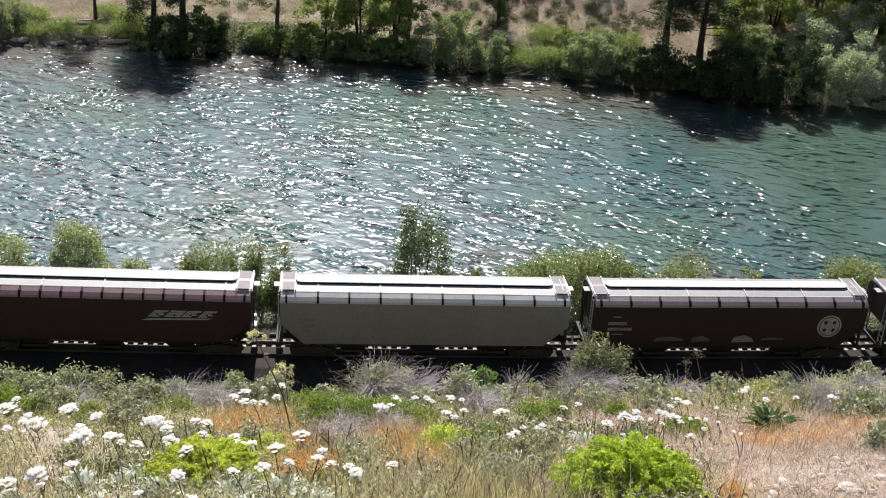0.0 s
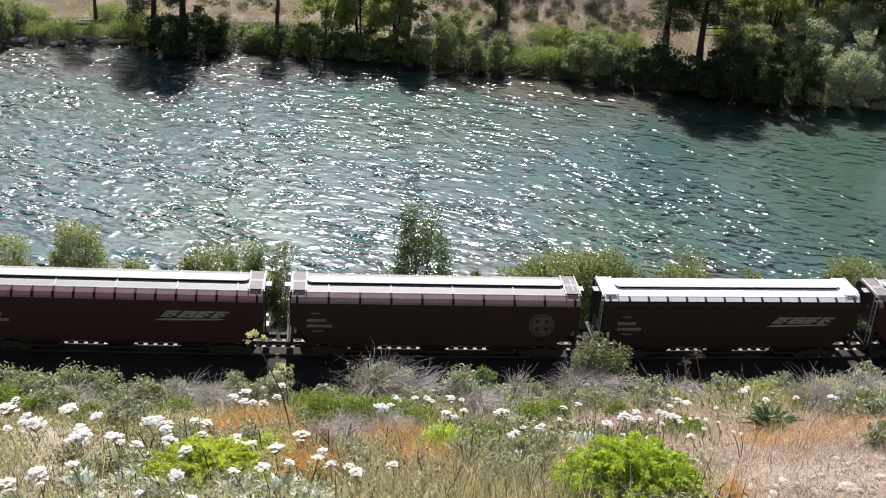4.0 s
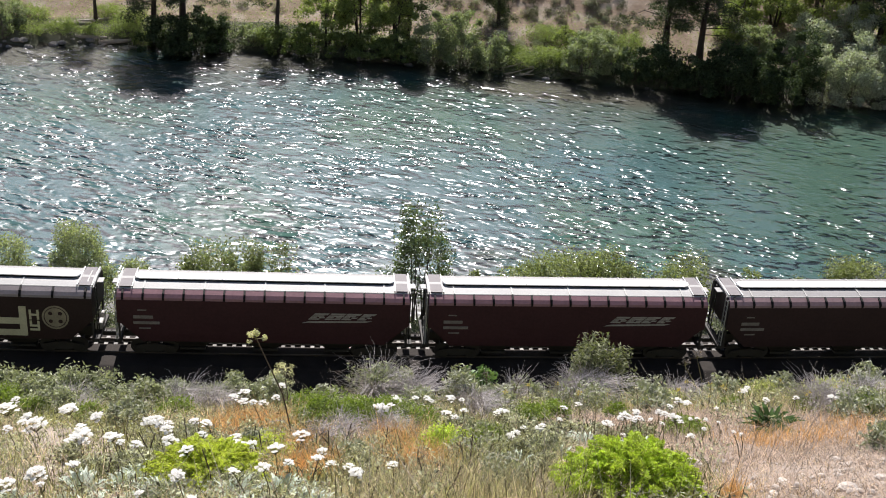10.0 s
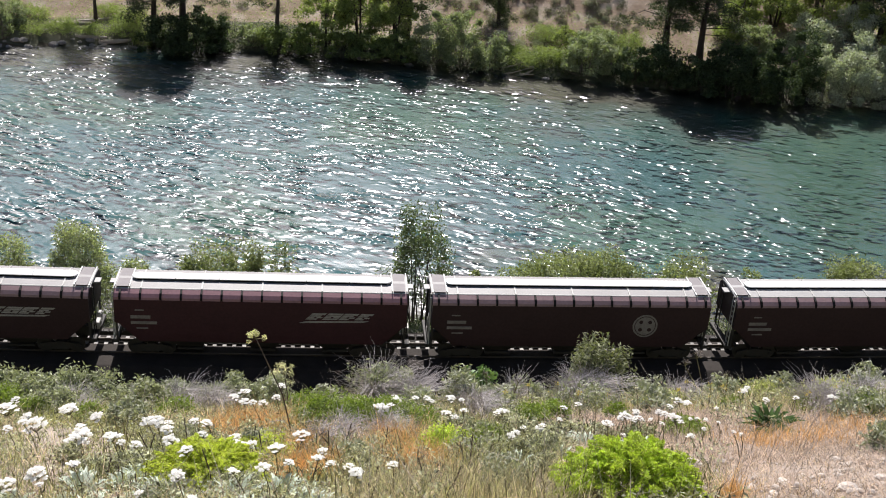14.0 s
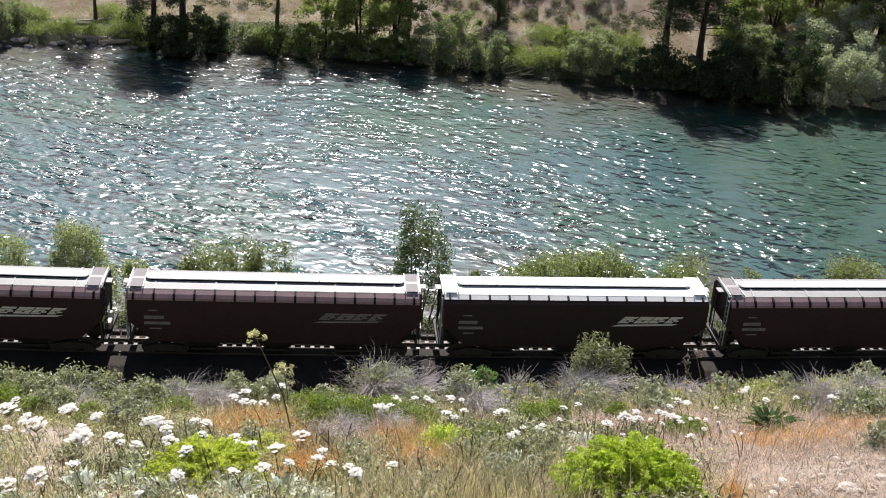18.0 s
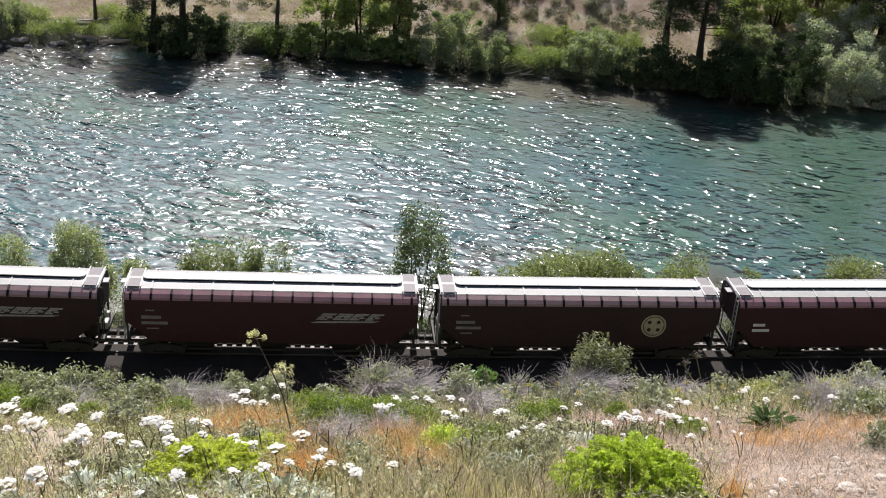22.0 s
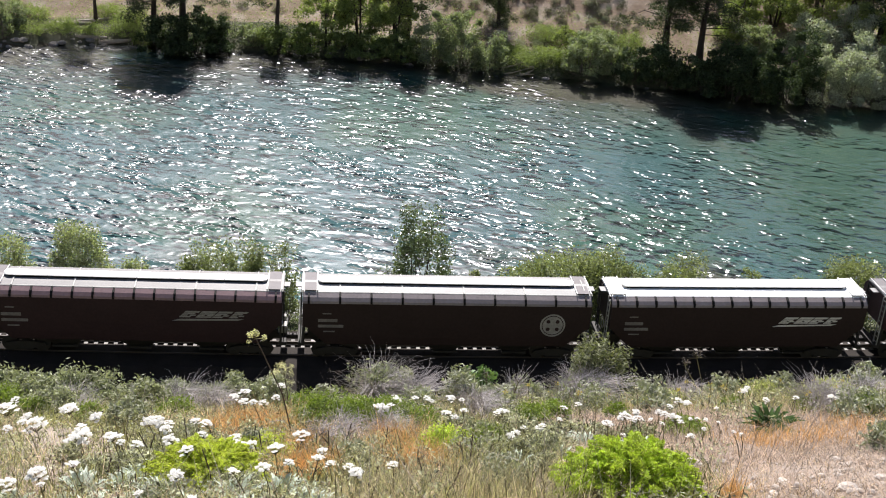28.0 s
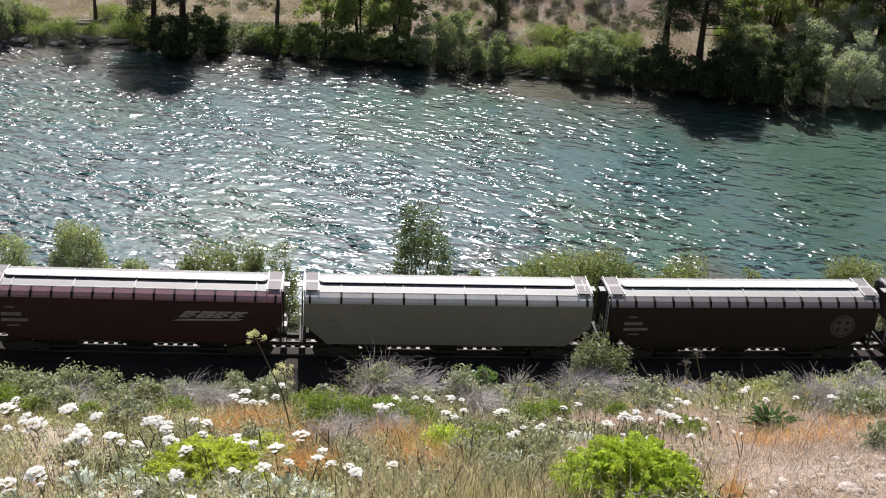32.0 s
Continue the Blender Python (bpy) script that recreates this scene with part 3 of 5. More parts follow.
        part("slope_sheet", cached(("slope", paint.name), lambda: Shape().loft([[(-1.5, -1.4, 1.2), (-1.5, 1.4, 1.2), (-1.5, 1.4, 1.3), (-1.5, -1.4, 1.3)], [(-0.2, -1.4, 2.38), (-0.2, 1.4, 2.38), (-0.2, 1.4, 2.46), (-0.2, -1.4, 2.46)]]).mesh("slope_sheet", paint)), car, "", pose(e * h, 0, 0, 0, 0, turn))
        truck(car, e * (h - 1.9))
    part("ladder", cached("grey_ladder", lambda: ladder_mesh(0.42, 3.1, 9, BRIGHT)), car, "grey end ladder", pose(-h - 0.1, -1.46, 1.25, 0, 0, 90))
    part("brake_box", cached("brake", lambda: Shape().box(0.1, 0.5, -0.5, 0.15, 1.3, 1.75, 0.04).box(0.15, 0.42, 0.4, 0.8, 1.25, 1.9, 0.05).mesh("brake_box", BRIGHT)), car, "", pose(h - 0.25, 0, 0))
    part("brake_wheel", cached("bwheel", lambda: Shape().tube([(0, 0.28 * math.cos(a), 0.28 * math.sin(a)) for a in [2 * math.pi * k / 16 for k in range(17)]], [0.02] * 17, 5).mesh("brake_wheel", BRIGHT)), car, "", pose(-h - 0.15, -0.6, 2.3))
    part("centre_sill", cached(("sill", kind), lambda: Shape().box(-h + 0.3, h - 0.3, -0.2, 0.2, 0.95, 1.32).mesh("centre_sill", STEEL)), car)
    for x in (-4.15, 0.0, 4.15):
        bay = cached("bay", lambda: Shape().loft([[(-1.35, -1.45, 1.32), (1.35, -1.45, 1.32), (1.35, 1.45, 1.32), (-1.35, 1.45, 1.32)], [(-0.62, -0.75, 0.45), (0.62, -0.75, 0.45), (0.62, 0.75, 0.45), (-0.62, 0.75, 0.45)]]).mesh("hopper_bay", STEEL))
        part("hopper_bay", bay, car, "", pose(x, 0, 0))
        part("outlet_gate", cached("gate", lambda: Shape().box(-0.72, 0.72, -0.95, 0.95, 0.33, 0.46, 0.015).mesh("outlet_gate", STEEL)), car, "", pose(x, 0, 0))
    if "logo" in mark:
        logo(car, mark_paint)
        number_bars(car, FADED, h)
    if "emblem" in mark:
        emblem(car, mark_paint, 4.4 if kind == "dense" and mark == "emblem" else 6.15)
        number_bars(car, FADED, h)
    if "short" in mark:
        part("marking_bar", Shape().box(-h + 1.0, -h + 1.75, SIDE_Y, SIDE_Y + 0.01, 2.66, 2.84).box(-h + 1.0, -h + 2.05, SIDE_Y, SIDE_Y + 0.01, 2.30, 2.48).mesh("marking_bar", mark_paint), car, "two short white bars of marking")
    if "bars" in mark:
        number_bars(car, mark_paint, h)
    return car


BOUNDS = [-259.3, -241.6, -223.55, -205.25, -187.3, -169.15, -151.1, -134.05, -116.75, -98.6, -81.0, -63.55, -45.5, -28.0, -9.75, 8.0, 26.0, 42.8, 60.75, 78.6, 96.36, 113.9, 132.0, 149.75, 167.4, 184.4, 202.05, 219.95, 237.3, 255.2]
BROWN_LOGO = "brown covered hopper car with a pale logo"
CARS = [
    ("dense", BROWN, ROOF, BROWN_LOGO, "logo", DECAL), ("dense", BROWN, ROOF, "brown covered hopper car with a worn logo", "logo", DECAL),
    ("sparse", GREY, ROOF, "pale grey covered hopper car", "bars", FADED), ("sparse", DARK, ROOFD, "dark brown hopper car with round emblem and low graffiti", "emblem", DECAL),
    ("dense", RED, ROOFD, "red-brown covered hopper car with a pale logo", "logo", DECAL), ("sparse", BROWN, ROOFD, "brown hopper car with a faded round emblem", "emblem", DIM),
    ("short", DARK, WHITE_SIDE, "short brown hopper car with a white roof", "logo", DECAL), ("dense", RED, ROOF, "red-brown hopper car with grey graffiti patches", "logo", DECAL),
    ("sparse", DARK, ROOF, "dark brown hopper car with big block graffiti", "", None), ("dense", RED, ROOF, "red hopper car with a faded logo", "logo", DECAL),
    ("dense", RED, ROOF, "red-brown covered hopper car with a pale logo", "logo", DECAL), ("dense", BROWN, ROOFD, BROWN_LOGO, "logo", DECAL),
    ("dense", RED, ROOFD, "red-brown hopper car with a worn logo", "logo", DECAL), ("dense", BROWN, ROOFD, "brown hopper car with a worn yellowish round emblem", "emblem", FADED),
    ("dense", BROWN, ROOF, "brown hopper car with a bright white logo", "logo", VIVID), ("dense", BROWN, ROOF, "brown hopper car with a faded logo", "logo", FADED),
    ("short", DARK, WHITE_SIDE, "short dark brown hopper car with a white roof", "logo", VIVID), ("dense", BROWN, ROOF, BROWN_LOGO, "logo", DECAL),
    ("dense", RED, ROOF, "red-brown covered hopper car with a pale logo", "logo", DECAL), ("dense", BROWN, ROOF, "brown hopper car with a yellowed round emblem", "emblem", CREAMY),
    ("dense", RED, ROOF, "red hopper car with two short bars of marking", "short marks", VIVID), ("sparse", BROWN, ROOFD, "brown hopper car with a dulled emblem and low graffiti", "emblem", DIM),
    ("dense", BROWN, ROOFD, BROWN_LOGO, "logo", DECAL), ("sparse", DARK, ROOF, "dark brown hopper car with a pale round emblem", "emblem", DECAL),
    ("short", DARK, WHITE, "short brown hopper car with a bright white roof", "logo", VIVID), ("dense", RED, ROOFD, "red-brown hopper car with a pale logo", "logo", DECAL),
    ("sparse", GREY, ROOF, "pale grey covered hopper car", "bars", FADED), ("dense", DARK, ROOF, "dark brown hopper car with a faded round emblem", "emblem at the end", DIM),
    ("dense", BROWN, ROOF, BROWN_LOGO, "logo", DECAL)]
TRAIN = []
for k, spec in enumerate(CARS):
    TRAIN.append((hopper_car(*spec), (BOUNDS[k] + BOUNDS[k + 1]) / 2))
graffiti_word(TRAIN[8][0], "RASPY", -5.19, 1.64, 1.50, 1.48, 0.55, 0.40, SPRAY)
emblem(TRAIN[8][0], YELLOW, 6.3)
graffiti_word(TRAIN[8][0], "H", 4.92, 2.55, 0.42, 0.5, 0.1, 0.13, SPRAY)
graffiti_word(TRAIN[8][0], "Y", 4.92, 1.85, 0.42, 0.5, 0.1, 0.13, SPRAY)
for k, (x, z, w, h) in enumerate(((-4.6, 1.62, 1.9, 0.34), (-2.3, 1.58, 1.2, 0.42), (0.2, 1.55, 1.4, 0.5), (2.0, 1.70, 1.5, 0.2))):
    part("graffiti_patch", Shape().prism([(x, z), (x + w, z + 0.05), (x + w * 0.9, z + h * 0.6), (x + w * 0.55, z + h), (x + w * 0.1, z + h * 0.7)], SIDE_Y, 0.01).mesh("graffiti_patch", DIM if k != 2 else FADED), TRAIN[3][0], "faded patch of graffiti")
for x, z, w, h in ((-5.6, 1.6, 1.6, 0.3), (0.4, 1.58, 1.9, 0.34)):
    part("graffiti_patch", Shape().prism([(x, z), (x + w, z), (x + w * 0.85, z + h), (x + w * 0.2, z + h * 0.8)], SIDE_Y, 0.01).mesh("graffiti_patch", DIM), TRAIN[21][0], "faded patch of graffiti")
part("graffiti_patch", Shape().prism([(-4.9, 1.6), (-3.2, 1.55), (-2.9, 2.2), (-4.2, 2.5)], SIDE_Y, 0.01).mesh("graffiti_patch", YELLOW), TRAIN[7][0], "dull painted-over graffiti patch")
part("graffiti_patch", Shape().prism([(-2.8, 1.6), (-1.0, 1.6), (0.2, 1.8), (0.1, 2.15), (-1.2, 2.1), (-1.5, 2.45), (-2.5, 2.5)], SIDE_Y, 0.01).mesh("graffiti_patch", DECAL), TRAIN[7][0], "pale grey painted-over graffiti patch")
for k, (x, z, w, h) in enumerate(((-3.4, 1.60, 1.3, 0.5), (-2.0, 1.66, 1.0, 0.55), (-0.8, 1.58, 1.4, 0.6), (0.9, 1.64, 1.6, 0.42))):
    part("graffiti_patch", Shape().prism([(x, z), (x + w * 0.9, z + 0.04), (x + w, z + h * 0.5), (x + w * 0.6, z + h), (x + w * 0.15, z + h * 0.8)], SIDE_Y, 0.01).mesh("graffiti_patch", FADED if k == 1 else DIM), TRAIN[21][0], "faded patch of graffiti")

# ---- plants ----
LIME = mat("lime_fern_leaf", (0.39, 0.46, 0.075), 0.6, var=0.3, scale=4, fine=30, bump=0, leaf=0.5, island=0.45)
OLIVE = mat("yellow_green_herb", (0.46, 0.49, 0.10), 0.65, var=0.3, scale=4, fine=30, bump=0, leaf=0.5, island=0.4)
GREEN = mat("mid_green_herb", (0.175, 0.23, 0.04), 0.65, var=0.3, scale=4, fine=30, bump=0, leaf=0.4, island=0.4)
HERB = mat("grey_green_herb", (0.36, 0.375, 0.25), 0.75, var=0.3, scale=4, fine=30, bump=0, leaf=0.3, island=0.85, glow=(1.2, 1.15, 0.8))
DEEP = mat("dark_sword_leaf", (0.04, 0.075, 0.02), 0.9, spec=0.1, var=0.3, scale=4, fine=30, bump=0.1, leaf=0.2, island=0.4)
BROWLEAF = mat("dull_green_brow_leaf", (0.27, 0.29, 0.175), 0.65, var=0.3, scale=4, fine=30, bump=0, leaf=0.3, island=0.6, glow=(1.2, 1.25, 0.8))
PALEHERB = mat("pale_olive_herb", (0.37, 0.38, 0.16), 0.7, var=0.3, scale=4, fine=30, bump=0, leaf=0.35, island=0.6)
DUSKLEAF = mat("dusky_olive_leaf", (0.165, 0.175, 0.105), 0.7, spec=0.2, var=0.3, scale=4, fine=30, bump=0, leaf=0.25, island=0.6)
BROADLEAF = mat("dark_broad_leaf", (0.13, 0.20, 0.085), 0.6, var=0.3, scale=4, fine=30, bump=0.1, leaf=0.3, island=0.5)
SILVER = mat("silvery_broad_leaf", (0.42, 0.47, 0.40), 0.6, var=0.25, scale=4, fine=30, bump=0.1, leaf=0.25, island=0.85)
STRAW = mat("dry_straw_grass", (0.57, 0.46, 0.34), 0.8, var=0.3, scale=2, fine=25, bump=0, leaf=0.3, island=0.85, glow=(1.2, 1.15, 0.8))
RUST = mat("rusty_dry_stems", (0.68, 0.43, 0.20), 0.8, var=0.3, scale=2, fine=25, bump=0, leaf=0.25, island=0.5, glow=(1.2, 1.15, 0.8))
GRASS = mat("olive_grass", (0.32, 0.335, 0.15), 0.75, var=0.3, scale=2, fine=25, bump=0, leaf=0.35, island=0.85, glow=(1.2, 1.15, 0.8))
ALDERLIGHT = mat("small_alder_leaf", (0.095, 0.125, 0.055), 0.6, var=0.3, scale=0.5, fine=3, bump=0, leaf=0.4, island=0.6)
PETAL = mat("white_petals", (0.88, 0.87, 0.83), 0.7, var=0.08, scale=9, fine=60, bump=0.1, leaf=0.4, glow=(1.0, 1.0, 1.0))
PALEGRASS = mat("feathery_olive_straw", (0.40, 0.37, 0.26), 0.75, var=0.3, scale=2, fine=25, bump=0, leaf=0.4, island=0.85, glow=(1.2, 1.15, 0.8))
CREAM = mat("pale_yellow_seed_head", (0.60, 0.57, 0.42), 0.75, var=0.3, scale=9, fine=60, bump=0, leaf=0.3, island=0.4)
GOLD = mat("small_yellow_flowers", (0.55, 0.42, 0.10), 0.75, var=0.25, scale=9, fine=60, bump=0, leaf=0.3, island=0.4)
STALK = mat("brown_green_stalk", (0.13, 0.115, 0.055), 0.8, var=0.3, scale=5, fine=40, bump=0)
OLDSTALK = mat("dark_brown_old_stalk", (0.085, 0.062, 0.045), 0.85, var=0.3, scale=5, fine=40, bump=0)
GREYSTICK = mat("weathered_grey_stick", (0.40, 0.37, 0.35), 0.9, var=0.3, scale=5, fine=40, bump=0)
WEED = mat("trackside_weed_leaf", (0.075, 0.095, 0.045), 0.65, var=0.3, scale=0.5, fine=3, bump=0, leaf=0.35, island=0.5)
LITTER = mat("pinkish_dry_litter", (0.40, 0.31, 0.25), 0.8, var=0.3, scale=2, fine=25, bump=0, leaf=0.2, island=0.7, glow=(1.2, 1.15, 0.8))
ROCK = mat("pale_stone", (0.50, 0.44, 0.39), 0.9, var=0.25, scale=9, fine=60, bump=0.6, rnd=0.2)


def fast_mesh(name, verts, quads, material):
    me = bpy.data.meshes.new(name)
    n, k = len(verts), len(quads)
    me.vertices.add(n)
    me.vertices.foreach_set("co", np.asarray(verts, np.float32).ravel())
    me.loops.add(4 * k)
    me.loops.foreach_set("vertex_index", np.asarray(quads, np.int32).ravel())
    me.polygons.add(k)
    me.polygons.foreach_set("loop_start", np.arange(0, 4 * k, 4, dtype=np.int32))
    me.materials.append(material)
    me.update(calc_edges=True)
    return me


def unit(v):
    return v / np.maximum(np.linalg.norm(v, axis=1, keepdims=True), 1e-9)


def leaves(centres, length, width, rng, droop=None, up=0.0):
    """Small lozenge leaves, folded a little along the middle, turned every way."""
    n = len(centres)
    u = unit(rng.normal(size=(n, 3)) * (1, 1, 0.8) + (0 if droop is None else np.array(droop)))
    v = unit(np.cross(u, rng.normal(size=(n, 3))))
    if up:
        face = unit(rng.normal(size=(n, 3)) + (0, 0, up))
        u = unit(np.cross(face, rng.normal(size=(n, 3))))
        v = np.cross(face, u)
    l = length * rng.uniform(0.6, 1.35, (n, 1))
    w = width * rng.uniform(0.6, 1.35, (n, 1))
    verts = np.stack([centres - u * l, centres + v * w, centres + u * l, centres - v * w], 1).reshape(-1, 3)
    return verts, np.arange(4 * n).reshape(-1, 4)


def crown_points(n, w, h, base, rng, lobes, tight=0.16, flat=0.9):
    """Points in uneven clumps round a crown that starts base metres up and ends at h."""
    a = rng.uniform(0, 2 * math.pi, lobes)
    z = rng.uniform(0, 1, lobes)
    spread = np.sqrt(np.clip(1 - (z * 1.15 - 0.25) ** 2, 0.05, 1)) * rng.uniform(0.25, 1.0, lobes) ** 0.6
    c = np.stack([np.cos(a) * spread * w * 0.42, np.sin(a) * spread * w * 0.42 * flat, base + (h - base) * (0.06 + 0.88 * z) * rng.uniform(0.62, 1.0, lobes)], 1)
    which = rng.integers(0, lobes, n)
    size = tight * rng.uniform(0.6, 1.4, lobes)
    p = c[which] + np.clip(rng.normal(size=(n, 3)), -1.5, 1.5) * size[which][:, None] * np.array([w, w * flat, (h - base) * 0.75])
    p[:, 2] = np.clip(p[:, 2], 0.02 * h, h * rng.uniform(0.97, 1.06, n))
    return p, c


def stems_mesh(name, centres, radius, material, rng, root=0.45, n=4):
    s = Shape()
    for c in centres:
        b = np.array([c[0] * root, c[1] * root, -0.1])
        m = (b + c) / 2 + rng.normal(size=3) * np.linalg.norm(c) * 0.06
        s.tube([b, m, c], [radius, radius * 0.6, radius * 0.25], n)
    return s.mesh(name, material)


def shrub(name, label, category, x, y, z, w, h, leaf_mat, stem_mat, seed, count, leaf, lobes=14, base=0.12, group="", stem_r=0.04, narrow=0.5, tight=0.15, bare=0):
    rng = np.random.default_rng(seed)
    t = thing(name, label, category, pose(x, y, z, 0, 0, 0), group)
    p, c = crown_points(count, w, h, base * h, rng, lobes, tight)
    part("foliage", fast_mesh("foliage", *leaves(p, leaf, leaf * narrow, rng, up=0.7), leaf_mat), t)
    if bare:
        c = np.concatenate([c, crown_points(bare, w, h * 1.05, base * h, rng, bare)[1]])
    if name == "alder":
        for q in c[:16]:
            part("limb", stems_mesh("limb", [q], stem_r, stem_mat, rng), t)
    else:
        part("branching", stems_mesh("branching", c, stem_r, stem_mat, rng), t)
    return t


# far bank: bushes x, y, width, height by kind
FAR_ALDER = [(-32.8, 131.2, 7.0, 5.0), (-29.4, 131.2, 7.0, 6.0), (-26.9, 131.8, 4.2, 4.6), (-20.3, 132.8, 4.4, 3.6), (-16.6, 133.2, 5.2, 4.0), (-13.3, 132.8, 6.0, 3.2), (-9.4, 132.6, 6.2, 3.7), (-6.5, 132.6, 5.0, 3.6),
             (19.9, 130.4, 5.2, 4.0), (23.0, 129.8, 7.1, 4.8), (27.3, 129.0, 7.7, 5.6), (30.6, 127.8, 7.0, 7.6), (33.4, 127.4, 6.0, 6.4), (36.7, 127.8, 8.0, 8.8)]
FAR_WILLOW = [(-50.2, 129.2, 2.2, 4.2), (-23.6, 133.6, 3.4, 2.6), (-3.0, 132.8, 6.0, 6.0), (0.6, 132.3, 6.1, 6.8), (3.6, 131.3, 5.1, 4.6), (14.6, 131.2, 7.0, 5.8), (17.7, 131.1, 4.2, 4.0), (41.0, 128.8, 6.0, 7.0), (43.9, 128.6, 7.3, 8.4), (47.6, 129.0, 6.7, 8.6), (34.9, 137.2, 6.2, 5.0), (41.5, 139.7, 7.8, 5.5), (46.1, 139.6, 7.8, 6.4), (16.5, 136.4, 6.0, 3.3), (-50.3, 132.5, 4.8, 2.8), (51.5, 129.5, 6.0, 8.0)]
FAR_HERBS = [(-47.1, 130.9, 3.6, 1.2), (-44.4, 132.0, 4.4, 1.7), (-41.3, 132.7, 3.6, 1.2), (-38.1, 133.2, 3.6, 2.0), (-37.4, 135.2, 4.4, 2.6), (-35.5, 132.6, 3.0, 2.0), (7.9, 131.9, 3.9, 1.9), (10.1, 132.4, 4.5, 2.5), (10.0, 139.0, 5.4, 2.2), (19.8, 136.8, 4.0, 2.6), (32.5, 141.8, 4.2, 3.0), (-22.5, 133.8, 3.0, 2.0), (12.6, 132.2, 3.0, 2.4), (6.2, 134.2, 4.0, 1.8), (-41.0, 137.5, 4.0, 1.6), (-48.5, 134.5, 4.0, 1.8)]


def young_tree(x, y, w, h, z0, seed):
    """Two or three leaning trunks under a loose light crown."""
    rng = np.random.default_rng(seed)
    t = thing("young_tree", "yellow-green young tree with leaning thin trunks", "tree", pose(x, y, ground_at(x, y)), "young trees on the far bank")
    p, c = crown_points(int(160 * w * h * (1 - z0)), w, h, z0 * h, rng, 40, 0.065)
    part("foliage", fast_mesh("foliage", *leaves(p, 0.14, 0.08, rng, up=0.7), SAPLING), t)
    for k in range(3):
        a = rng.uniform(0, 6.28)
        tip = np.array([math.cos(a) * w * 0.22, math.sin(a) * w * 0.15, h * 0.85])
        s = Shape().tube([(0.3 * math.cos(a), 0.3 * math.sin(a), -0.2), tip * (0.45, 0.45, 0.4) + rng.normal(size=3) * 0.15, tip], [0.15, 0.11, 0.04], 7)
        for q in c[rng.integers(0, len(c), 7)]:
            f = rng.uniform(0.4, 0.8)
            s.tube([tip * (f, f, f), q], [0.05, 0.015], 4)
        part("trunk", s.mesh("trunk", BARK, True), t)


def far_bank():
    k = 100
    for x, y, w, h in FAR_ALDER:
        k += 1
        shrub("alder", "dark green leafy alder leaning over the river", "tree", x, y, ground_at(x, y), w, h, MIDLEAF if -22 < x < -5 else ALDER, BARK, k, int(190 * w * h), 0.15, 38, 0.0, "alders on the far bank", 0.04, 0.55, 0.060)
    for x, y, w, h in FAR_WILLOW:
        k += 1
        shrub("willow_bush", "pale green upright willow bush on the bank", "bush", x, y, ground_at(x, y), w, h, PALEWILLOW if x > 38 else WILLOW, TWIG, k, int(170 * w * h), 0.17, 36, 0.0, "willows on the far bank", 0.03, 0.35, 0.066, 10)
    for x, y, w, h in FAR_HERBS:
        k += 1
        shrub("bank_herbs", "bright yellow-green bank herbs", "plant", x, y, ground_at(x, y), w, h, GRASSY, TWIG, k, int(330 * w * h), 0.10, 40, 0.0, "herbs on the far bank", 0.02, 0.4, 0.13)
    # yellow-green broadleaf behind the alders
    for x, y, w, h, z0 in ((-15.0, 134.4, 7.5, 8.5, 0.22), (-11.0, 134.6, 7.5, 9.5, 0.2), (-7.2, 135.0, 6.5, 9.0, 0.2), (44.0, 146.0, 9.0, 10.0, 0.05), (38.0, 144.0, 8.0, 8.0, 0.05), (33.6, 142.6, 6.5, 6.5, 0.05), (49.5, 141.5, 8.0, 9.0, 0.05), (13.0, 135.5, 5.0, 3.6, 0.0)):
        k += 1
        young_tree(x, y, w, h, z0, k)


def pine(x, y, r, tall, seed, low, thick):
    rng = np.random.default_rng(seed)
    t = thing("pine_tree", "tall dark pine with a bare lower trunk", "tree", pose(x, y, ground_at(x, y) - 0.2), "pines on the far bank")
    lean = rng.normal(size=2) * 0.012
    zs = np.linspace(0, tall, 9)
    s = Shape().tube([(lean[0] * z + 0.1 * math.sin(z * 0.4 + seed), lean[1] * z, z) for z in zs], [r * (1.25 if z == 0 else 1 - 0.85 * z / tall) for z in zs], 9)
    part("trunk", s.mesh("trunk", BARK, True), t)
    limbs, tufts = Shape(), []
    n = int((tall - low) * thick)
    for i in range(n):
        z = low + (tall - low) * ((i + rng.uniform(0, 1)) / n) ** 0.75
        reach = (0.6 + 0.2 * tall * (1 - (z - low) / (tall - low)) ** 0.7) * rng.uniform(0.55, 1.15) * (0.7 + 0.1 * thick if thick > 4 else 1.0)
        a = rng.uniform(0, 2 * math.pi)
        d = np.array([math.cos(a), math.sin(a), 0.0])
        p0 = np.array([lean[0] * z, lean[1] * z, z])
        p1 = p0 + d * reach * 0.55 + (0, 0, 0.12 * reach)
        p2 = p0 + d * reach + (0, 0, -0.12 * reach)
        limbs.tube([p0, p1, p2], [0.06, 0.04, 0.015], 4)
        for q in range(8 if z > low + 3.5 else 5):
            f = rng.uniform(0.3, 1.05)
            c = p0 + (p2 - p0) * f + rng.normal(size=3) * 0.28
            tufts.append(c + rng.normal(size=(48, 3)) * (0.38, 0.38, 0.22))
    part("branching", limbs.mesh("branching", BARK), t)
    part("foliage", fast_mesh("foliage", *leaves(np.concatenate(tufts), 0.19, 0.05, rng), PINE), t)


